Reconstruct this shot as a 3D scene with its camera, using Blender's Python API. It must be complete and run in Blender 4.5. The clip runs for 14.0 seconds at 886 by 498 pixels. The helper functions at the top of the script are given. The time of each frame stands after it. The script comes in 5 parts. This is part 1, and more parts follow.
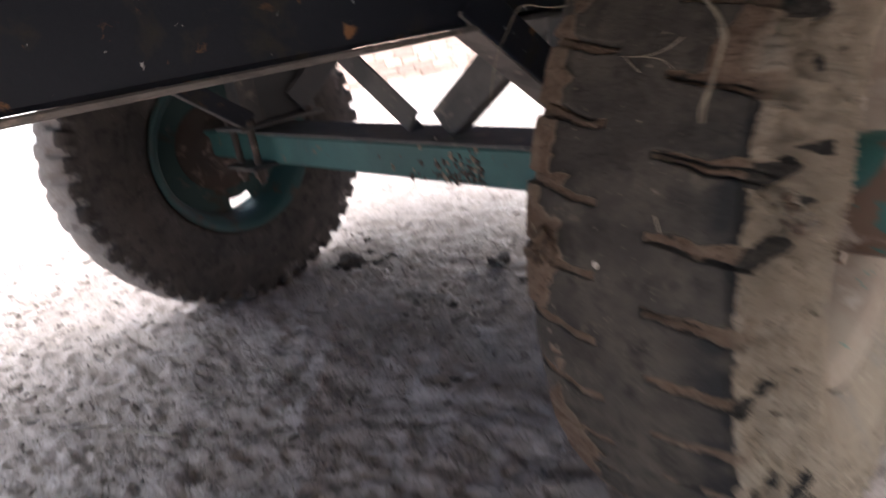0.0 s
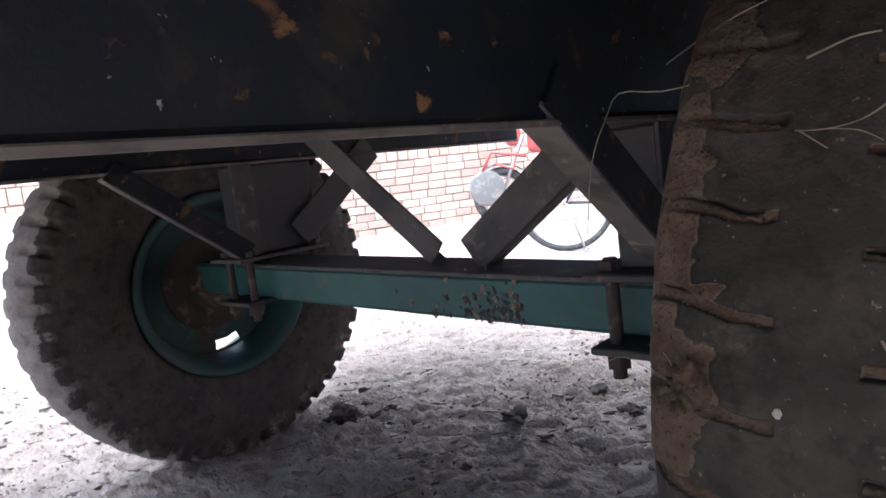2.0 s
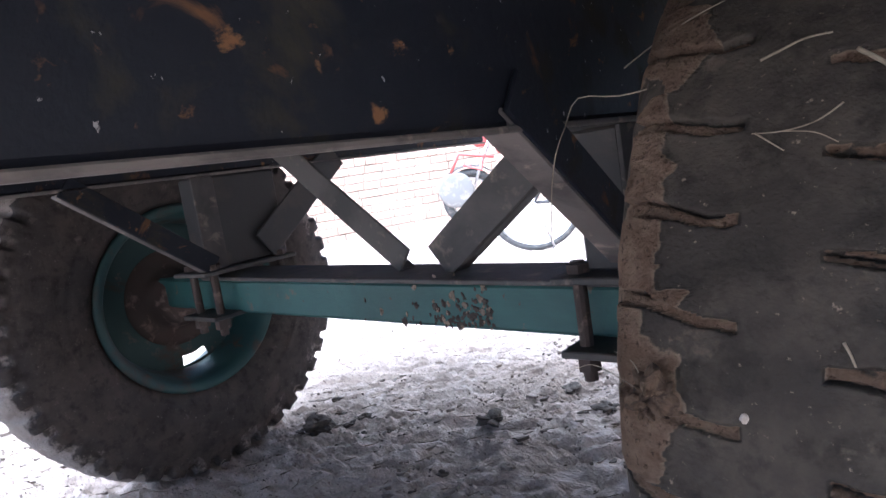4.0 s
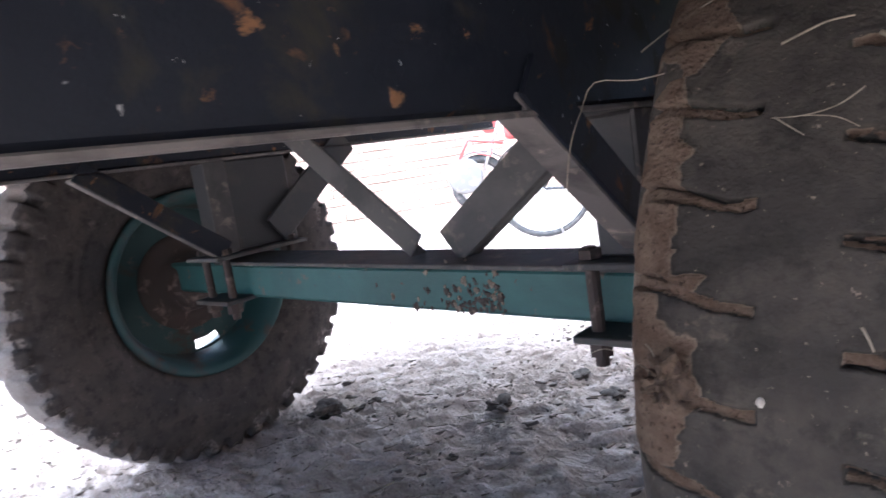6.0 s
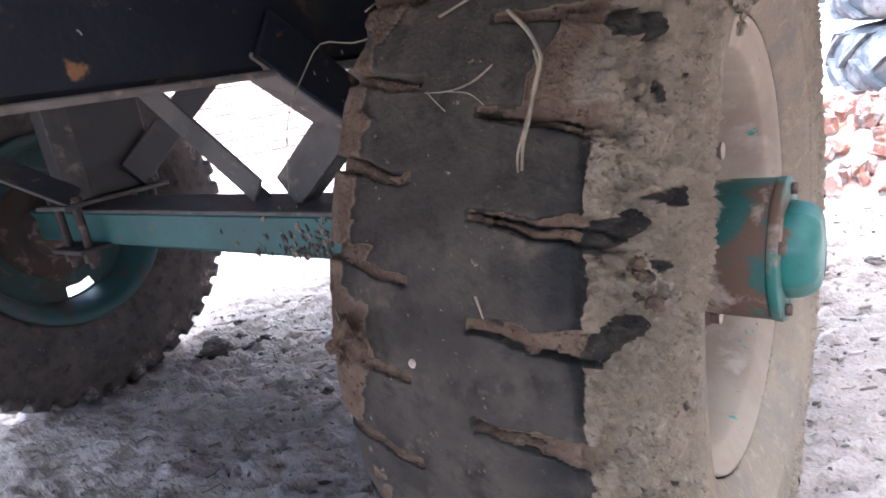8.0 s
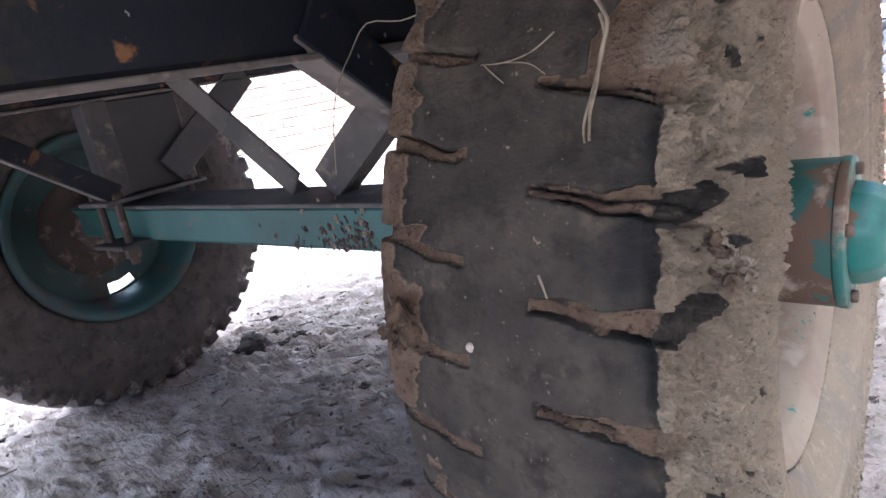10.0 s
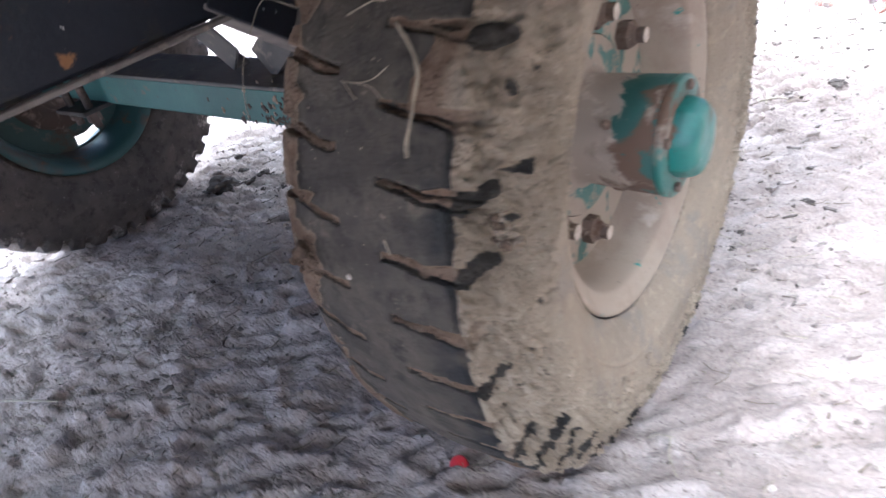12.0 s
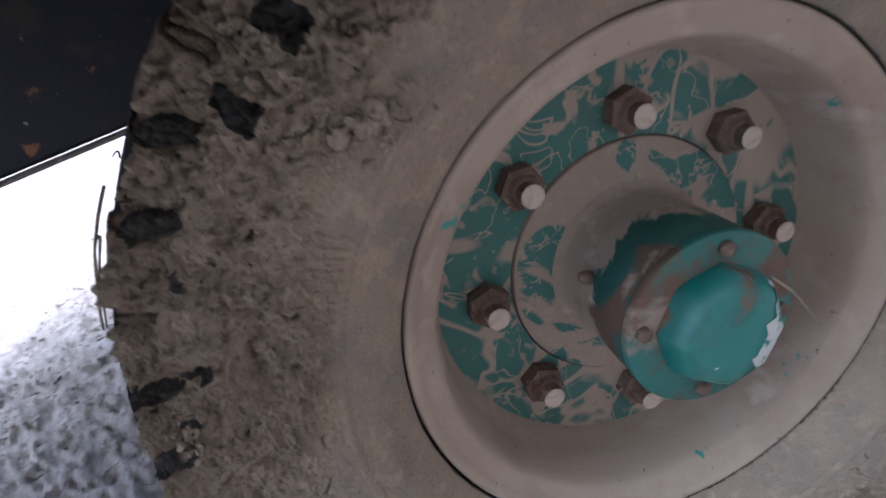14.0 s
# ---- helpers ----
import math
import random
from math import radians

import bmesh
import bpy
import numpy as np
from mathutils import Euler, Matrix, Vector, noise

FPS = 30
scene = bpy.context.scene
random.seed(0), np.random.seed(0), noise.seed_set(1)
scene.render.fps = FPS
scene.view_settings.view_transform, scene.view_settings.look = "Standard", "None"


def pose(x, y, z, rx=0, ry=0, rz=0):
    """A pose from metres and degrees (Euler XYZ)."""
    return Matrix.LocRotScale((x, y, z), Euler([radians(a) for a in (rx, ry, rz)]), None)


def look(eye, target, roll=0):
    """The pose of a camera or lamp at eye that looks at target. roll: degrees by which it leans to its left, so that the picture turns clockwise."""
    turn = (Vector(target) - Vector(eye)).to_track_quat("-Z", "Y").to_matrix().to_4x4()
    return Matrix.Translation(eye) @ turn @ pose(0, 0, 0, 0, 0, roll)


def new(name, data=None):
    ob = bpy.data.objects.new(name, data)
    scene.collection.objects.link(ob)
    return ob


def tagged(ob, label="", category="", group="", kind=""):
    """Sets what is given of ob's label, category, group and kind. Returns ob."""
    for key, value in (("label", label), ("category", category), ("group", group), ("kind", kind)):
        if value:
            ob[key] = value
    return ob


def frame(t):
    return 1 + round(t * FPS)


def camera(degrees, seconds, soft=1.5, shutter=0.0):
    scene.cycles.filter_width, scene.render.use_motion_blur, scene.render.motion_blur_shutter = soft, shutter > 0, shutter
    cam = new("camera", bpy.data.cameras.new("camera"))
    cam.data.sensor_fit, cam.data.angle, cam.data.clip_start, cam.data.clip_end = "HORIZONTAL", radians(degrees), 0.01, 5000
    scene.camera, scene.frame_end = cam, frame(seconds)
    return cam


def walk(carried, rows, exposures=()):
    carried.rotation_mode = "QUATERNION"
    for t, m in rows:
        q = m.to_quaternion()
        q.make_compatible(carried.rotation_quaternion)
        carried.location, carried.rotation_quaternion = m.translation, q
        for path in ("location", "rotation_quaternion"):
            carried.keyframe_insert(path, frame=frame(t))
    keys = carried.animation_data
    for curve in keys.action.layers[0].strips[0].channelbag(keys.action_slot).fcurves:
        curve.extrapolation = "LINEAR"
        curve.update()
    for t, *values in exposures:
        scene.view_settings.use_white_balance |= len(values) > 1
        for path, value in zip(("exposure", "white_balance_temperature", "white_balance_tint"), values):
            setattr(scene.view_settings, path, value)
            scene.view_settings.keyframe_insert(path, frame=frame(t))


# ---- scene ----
cam = camera(69.2, 14.0, shutter=0.5)
# seconds, stops, kelvin, tint
EXPOSURES = [(0.0, 2.15, 5780, 5), (0.5, 1.55, 5530, 5), (1.5, 1.25, 5480, 5), (2.0, 1.95, 5330, 5), (3.5, 2.52, 5130, 5), (6.0, 2.85, 5180, 5), (6.5, 2.62, 5230, 5), (7.0, 2.68, 5230, 5), (7.5, 3.0, 5180, 6), (8.5, 3.0, 5130, 6), (11.5, 2.85, 5280, 6), (12.0, 2.95, 5130, 4), (12.5, 2.42, 4960, 5), (13.0, 1.90, 4830, 4), (13.5, 1.97, 4830, 4), (14.0, 1.98, 4880, 5)]
PATH = [
    (0, (0.207, -0.848, 0.719), (-1.165, 0.434, 0.031), -9.4),
    (0.5, (0.089, -0.781, 0.649), (-1.451, 0.458, 0.340), -7.2),
    (1, (0.058, -0.809, 0.670), (-1.469, 0.466, 0.462), -9.2),
    (1.5, (0.058, -0.823, 0.681), (-1.409, 0.503, 0.386), -10.7),
    (2, (0.046, -0.806, 0.666), (-1.311, 0.644, 0.429), -7.2),
    (2.5, (0.041, -0.809, 0.666), (-1.304, 0.656, 0.449), -7.3),
    (3, (0.040, -0.804, 0.666), (-1.280, 0.676, 0.410), -8.1),
    (3.5, (0.042, -0.797, 0.668), (-1.251, 0.706, 0.404), -8.9),
    (3.7, (0.045, -0.795, 0.671), (-1.246, 0.713, 0.429), -8.9),
    (5.8, (0.045, -0.791, 0.672), (-1.244, 0.714, 0.397), -8.9),
    (6, (0.042, -0.799, 0.671), (-1.269, 0.685, 0.390), -8.8),
    (6.5, (0.044, -0.818, 0.677), (-1.357, 0.586, 0.417), -9.7),
    (7, (0.079, -0.789, 0.675), (-1.287, 0.624, 0.305), -10.2),
    (7.5, (0.154, -0.724, 0.681), (-1.107, 0.760, 0.224), -10.7),
    (8, (0.182, -0.701, 0.677), (-0.985, 0.832, 0.140), -9.8),
    (8.5, (0.183, -0.699, 0.671), (-0.978, 0.821, 0.085), -8.7),
    (8.7, (0.175, -0.703, 0.671), (-1.002, 0.815, 0.116), -9.0),
    (11, (0.158, -0.702, 0.661), (-1.096, 0.757, 0.114), -11.3),
    (11.5, (0.213, -0.720, 0.714), (-0.931, 0.685, -0.134), -10.6),
    (12, (0.314, -0.718, 0.817), (-0.810, 0.521, -0.279), -13.9),
    (12.2, (0.397, -0.669, 0.847), (-0.917, 0.461, -0.150), -19.5),
    (12.5, (0.537, -0.553, 0.899), (-0.878, 0.475, -0.071), -22.0),
    (12.8, (0.574, -0.470, 0.922), (-0.933, 0.487, 0.020), -19.3),
    (13, (0.554, -0.425, 0.903), (-1.009, 0.445, 0.008), -17.5),
    (13.5, (0.480, -0.310, 0.847), (-1.211, 0.231, -0.075), -18.5),
    (14, (0.448, -0.222, 0.783), (-1.324, 0.005, -0.116), -21.9),
]
walk(cam, [(t, look(eye, target, roll)) for t, eye, target, roll in PATH], EXPOSURES)

# ---- light: bright overcast sky, soft sun ----
SUN_EL, SUN_AZ = 82.0, 170.0
world = bpy.data.worlds.new("sky")
scene.world = world
world.use_nodes = True
wn = world.node_tree.nodes
wl = world.node_tree.links
sky = wn.new("ShaderNodeTexSky")
sky.sky_type = "NISHITA"
sky.sun_disc = False
sky.sun_elevation = radians(SUN_EL)
sky.sun_rotation = radians(SUN_AZ)
sky.dust_density = 4.0
sky.air_density = 0.4
sky.ozone_density = 0.6
wn["Background"].inputs["Strength"].default_value = 0.15
wl.new(sky.outputs["Color"], wn["Background"].inputs["Color"])
sun = new("sun", bpy.data.lights.new("sun", "SUN"))
sun.data.energy = 3.6
sun.data.angle = radians(122)
sun.data.color = (1.0, 0.97, 0.94)
az, el = radians(SUN_AZ), radians(SUN_EL)
sun.matrix_world = look((6 * math.sin(az) * math.cos(el), 6 * math.cos(az) * math.cos(el), 6 * math.sin(el)), (0, 0, 0))


# ---- small tools ----
def vnoise(p, seed=0):
    """Smooth lattice noise, 0 to 1, at an array of points (..., 3)."""
    i = np.floor(p).astype(np.int64)
    f = p - i
    f = f * f * (3 - 2 * f)
    out = np.zeros(p.shape[:-1])
    for dx in (0, 1):
        for dy in (0, 1):
            for dz in (0, 1):
                h = (i[..., 0] + dx) * 73856093 ^ (i[..., 1] + dy) * 19349663 ^ (i[..., 2] + dz) * 83492791 ^ (seed * 2654435 + 101)
                h = (h ^ (h >> 13)) * 1274126177 & 0x7FFFFFFF
                h = (h ^ (h >> 16)) & 0xFFFF
                w = (f[..., 0] if dx else 1 - f[..., 0]) * (f[..., 1] if dy else 1 - f[..., 1]) * (f[..., 2] if dz else 1 - f[..., 2])
                out += w * h / 65535.0
    return out


def fbm(p, octaves=3, seed=0):
    out, amp, tot = 0.0, 1.0, 0.0
    for k in range(octaves):
        out = out + amp * vnoise(p * 2.03**k, seed + k)
        tot += amp
        amp *= 0.5
    return out / tot


def cells(p, seed=0):
    """Distance to the nearest of points strewn one to a unit cube, at an array of points (n, 3)."""
    i = np.floor(p).astype(np.int64)
    best = np.full(len(p), 9.0)
    for dx in (-1, 0, 1):
        for dy in (-1, 0, 1):
            for dz in (-1, 0, 1):
                c = i + np.array([dx, dy, dz])
                h = c[:, 0] * 73856093 ^ c[:, 1] * 19349663 ^ c[:, 2] * 83492791 ^ (seed * 2654435 + 77)
                h = (h ^ (h >> 13)) * 1274126177 & 0x7FFFFFFF
                h = h ^ (h >> 15)
                jit = np.stack([h & 1023, (h >> 10) & 1023, (h >> 20) & 1023], -1) / 1023.0
                best = np.minimum(best, ((c + jit - p) ** 2).sum(-1))
    return np.sqrt(best)


def step(a, b, v):
    t = np.clip((v - a) / (b - a), 0, 1)
    return t * t * (3 - 2 * t)


def part(name, bm, material, parent=None, label="", smooth=False):
    """Links a bmesh or a mesh as one object under a thing or a part."""
    if isinstance(bm, bmesh.types.BMesh):
        me = bpy.data.meshes.new(name)
        bm.normal_update()
        bm.to_mesh(me)
        bm.free()
    else:
        me = bm
    me.materials.append(material)
    if smooth:
        me.polygons.foreach_set("use_smooth", [True] * len(me.polygons))
    ob = new(name, me)
    if parent is not None:
        ob.parent = parent
        ob.matrix_parent_inverse = parent.matrix_basis.inverted()
    if label:
        ob["label"] = label
    return ob


def empty(name, m, label, category, group=""):
    ob = new(name)
    ob.empty_display_size = 0.1
    ob.matrix_basis = m
    return tagged(ob, label, category, group)


def box(bm, lo, hi, m=None, bevel=0.0, segs=1):
    """A bevelled box between two corners, added to bm."""
    c = [(a + b) / 2 for a, b in zip(lo, hi)]
    s = [abs(b - a) for a, b in zip(lo, hi)]
    r = bmesh.ops.create_cube(bm, size=1.0, matrix=(m or Matrix()) @ Matrix.Translation(c) @ Matrix.Diagonal((*s, 1)))
    if bevel:
        edges = list({e for v in r["verts"] for e in v.link_edges})
        bmesh.ops.bevel(bm, geom=edges, offset=bevel, segments=segs, affect="EDGES", profile=0.5)
    return bm


def boxed(lo, hi, bevel=0.003, m=None, segs=1):
    return box(bmesh.new(), lo, hi, m, bevel, segs)


def lathe(bm, profile, n=48, axis="x", m=None, close=False):
    """Turns a profile of (along, radius) round the axis."""
    rings = []
    for a, r in profile:
        ring = []
        for k in range(n):
            t = 2 * math.pi * k / n
            c, s = r * math.cos(t), r * math.sin(t)
            p = Vector((a, c, s)) if axis == "x" else Vector((c, a, s)) if axis == "y" else Vector((c, s, a))
            ring.append(bm.verts.new((m @ p) if m else p))
        rings.append(ring)
    for r0, r1 in zip(rings, rings[1:]):
        for k in range(n):
            bm.faces.new((r0[k], r0[(k + 1) % n], r1[(k + 1) % n], r1[k]))
    if close:
        bm.faces.new(rings[0][::-1])
        bm.faces.new(rings[-1])
    bmesh.ops.recalc_face_normals(bm, faces=bm.faces)
    return bm


def rod(bm, pts, r, n=8, taper=1.0):
    """A round bar along points."""
    pts = [Vector(p) for p in pts]
    rings = []
    for i, p in enumerate(pts):
        d = (pts[min(i + 1, len(pts) - 1)] - pts[max(i - 1, 0)]).normalized()
        q = d.to_track_quat("Z", "Y")
        rr = r * (1 + (taper - 1) * i / max(1, len(pts) - 1))
        rings.append([bm.verts.new(p + q @ Vector((rr * math.cos(2 * math.pi * k / n), rr * math.sin(2 * math.pi * k / n), 0))) for k in range(n)])
    for r0, r1 in zip(rings, rings[1:]):
        for k in range(n):
            bm.faces.new((r0[k], r0[(k + 1) % n], r1[(k + 1) % n], r1[k]))
    bm.faces.new(rings[0][::-1])
    bm.faces.new(rings[-1])
    return bm


def bent(pts, steps=6):
    """A smooth line through points."""
    pts = [Vector(p) for p in pts]
    out = []
    for i in range(len(pts) - 1):
        a, b, c, d = pts[max(i - 1, 0)], pts[i], pts[i + 1], pts[min(i + 2, len(pts) - 1)]
        for k in range(steps):
            t = k / steps
            out.append(0.5 * (2 * b + (c - a) * t + (2 * a - 5 * b + 4 * c - d) * t * t + (3 * b - a - 3 * c + d) * t**3))
    return out + [pts[-1]]


def lump(size, seed, detail=2, rough=0.35, flat=1.0):
    """An uneven stone or clod of about that size, its base near z = 0."""
    bm = bmesh.new()
    bmesh.ops.create_icosphere(bm, subdivisions=detail, radius=0.5)
    rng = random.Random(seed)
    sx, sy, sz = (rng.uniform(0.75, 1.25) for _ in range(3))
    off = Vector((rng.uniform(0, 50), rng.uniform(0, 50), rng.uniform(0, 50)))
    for v in bm.verts:
        k = 1 + rough * 2 * (noise.noise(v.co * 2.2 + off)) + rough * 0.7 * noise.noise(v.co * 6 + off)
        v.co = Vector((v.co.x * k * sx, v.co.y * k * sy, v.co.z * k * sz * flat)) * size
    return bm


# ---- materials ----
def nodes_of(name):
    m = bpy.data.materials.new(name)
    m.use_nodes = True
    nt = m.node_tree
    return m, nt, nt.nodes["Principled BSDF"]


def surface(name, base, layers=(), rough=0.8, metal=0.0, bump=0.0, bump_scale=60.0, spec=0.5, vary=0.0, island=False, rough_var=0.15, grain=0.0, grain_scale=300.0, churned_shade=None, streak=None):
    """A base colour with patches over it: each layer is (colour, scale, from, to[, roughness, distortion, streak angle, veins, slant])."""
    m, nt, bsdf = nodes_of(name)
    new_node, link = nt.nodes.new, nt.links.new
    co = new_node("ShaderNodeTexCoord").outputs["Object"]
    if vary:
        add = new_node("ShaderNodeVectorMath")
        add.operation = "ADD"
        info = new_node("ShaderNodeNewGeometry").outputs["Random Per Island"] if island else new_node("ShaderNodeObjectInfo").outputs["Random"]
        mul = new_node("ShaderNodeMath")
        mul.operation = "MULTIPLY"
        mul.inputs[1].default_value = 37.0
        link(info, mul.inputs[0])
        link(co, add.inputs[0])
        link(mul.outputs[0], add.inputs[1])
        co = add.outputs[0]
    rgb = new_node("ShaderNodeRGB")
    rgb.outputs[0].default_value = (*base, 1)
    col = rgb.outputs[0]
    rgh = None
    for layer in layers:
        c, sc, lo, hi = layer[:4]
        tex = new_node("ShaderNodeTexNoise")
        tex.inputs["Scale"].default_value = sc
        tex.inputs["Detail"].default_value = 2.5 if len(layer) > 5 and layer[5] >= 0.9 else 6.0
        tex.inputs["Roughness"].default_value = 0.62
        tex.inputs["Distortion"].default_value = layer[5] if len(layer) > 5 else 0.3
        if len(layer) > 6 and layer[6] is not None:
            turn = new_node("ShaderNodeMapping")
            turn.inputs["Rotation"].default_value = (0, 0, layer[6])
            turn.inputs["Scale"].default_value = (1, 3.2, 1)
            link(co, turn.inputs["Vector"])
            link(turn.outputs[0], tex.inputs["Vector"])
        else:
            link(co, tex.inputs["Vector"])
        fac = tex.outputs["Fac"]
        if len(layer) > 7 and layer[7]:
            # thin veins, where the noise passes through its middle
            for op, other in (("SUBTRACT", 0.5), ("ABSOLUTE", 0.0)):
                calc = new_node("ShaderNodeMath")
                calc.operation = op
                link(fac, calc.inputs[0])
                calc.inputs[1].default_value = other
                fac = calc.outputs[0]
        if len(layer) > 8:
            # more of it towards one side of the thing
            dot = new_node("ShaderNodeVectorMath")
            dot.operation = "DOT_PRODUCT"
            link(co, dot.inputs[0])
            dot.inputs[1].default_value = layer[8][:3]
            calc = new_node("ShaderNodeMath")
            calc.operation = "ADD"
            link(dot.outputs["Value"], calc.inputs[0])
            link(fac, calc.inputs[1])
            fac = calc.outputs[0]
        ramp = new_node("ShaderNodeMapRange")
        ramp.inputs["From Min"].default_value = lo
        ramp.inputs["From Max"].default_value = hi
        link(fac, ramp.inputs["Value"])
        mix = new_node("ShaderNodeMix")
        mix.data_type = "RGBA"
        link(ramp.outputs[0], mix.inputs["Factor"])
        link(col, mix.inputs["A"])
        mix.inputs["B"].default_value = (*c, 1)
        col = mix.outputs["Result"]
        if len(layer) > 4 and layer[4] is not None:
            mr = new_node("ShaderNodeMix")
            link(ramp.outputs[0], mr.inputs["Factor"])
            if rgh is None:
                mr.inputs["A"].default_value = rough
            else:
                link(rgh, mr.inputs["A"])
            mr.inputs["B"].default_value = layer[4]
            rgh = mr.outputs["Result"]
    if vary:
        hsv = new_node("ShaderNodeHueSaturation")
        mr = new_node("ShaderNodeMapRange")
        mr.inputs["To Min"].default_value = 1 - vary
        mr.inputs["To Max"].default_value = 1 + vary
        link(info, mr.inputs["Value"])
        link(mr.outputs[0], hsv.inputs["Value"])
        link(col, hsv.inputs["Color"])
        col = hsv.outputs["Color"]
    if churned_shade:
        # darker soil where the mesh's own value says so: broken earth and painted shade
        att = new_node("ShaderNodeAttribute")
        att.attribute_name = "churned_shade"
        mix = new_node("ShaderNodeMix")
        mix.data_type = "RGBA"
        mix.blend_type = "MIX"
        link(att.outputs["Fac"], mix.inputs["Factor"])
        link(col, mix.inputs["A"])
        mix.inputs["B"].default_value = (*churned_shade, 1)
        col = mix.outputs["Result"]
    if grain:
        tex = new_node("ShaderNodeTexNoise")
        tex.inputs["Scale"].default_value = grain_scale
        tex.inputs["Detail"].default_value = 3.0
        link(co, tex.inputs["Vector"])
        mr = new_node("ShaderNodeMapRange")
        mr.inputs["From Min"].default_value = 0.3
        mr.inputs["From Max"].default_value = 0.7
        mr.inputs["To Min"].default_value = 1 - grain
        mr.inputs["To Max"].default_value = 1 + grain
        link(tex.outputs["Fac"], mr.inputs["Value"])
        hsv = new_node("ShaderNodeHueSaturation")
        link(mr.outputs[0], hsv.inputs["Value"])
        link(col, hsv.inputs["Color"])
        col = hsv.outputs["Color"]
    link(col, bsdf.inputs["Base Color"])
    if rgh is not None:
        link(rgh, bsdf.inputs["Roughness"])
    else:
        tex = new_node("ShaderNodeTexNoise")
        tex.inputs["Scale"].default_value = 25.0
        link(co, tex.inputs["Vector"])
        mr = new_node("ShaderNodeMapRange")
        mr.inputs["To Min"].default_value = max(0.03, rough - rough_var)
        mr.inputs["To Max"].default_value = min(1.0, rough + rough_var)
        link(tex.outputs["Fac"], mr.inputs["Value"])
        link(mr.outputs[0], bsdf.inputs["Roughness"])
    bsdf.inputs["Metallic"].default_value = metal
    bsdf.inputs["Specular IOR Level"].default_value = spec
    if bump:
        tex = new_node("ShaderNodeTexNoise")
        tex.inputs["Scale"].default_value = bump_scale
        tex.inputs["Detail"].default_value = 8.0
        tex.inputs["Roughness"].default_value = 0.65
        if streak is None:
            link(co, tex.inputs["Vector"])
        else:
            turn = new_node("ShaderNodeMapping")
            turn.inputs["Rotation"].default_value = (0, 0, streak)
            turn.inputs["Scale"].default_value = (1, 2.6, 1)
            link(co, turn.inputs["Vector"])
            link(turn.outputs[0], tex.inputs["Vector"])
        b = new_node("ShaderNodeBump")
        b.inputs["Strength"].default_value = 1.0
        b.inputs["Distance"].default_value = bump
        link(tex.outputs["Fac"], b.inputs["Height"])
        link(b.outputs["Normal"], bsdf.inputs["Normal"])
    return m


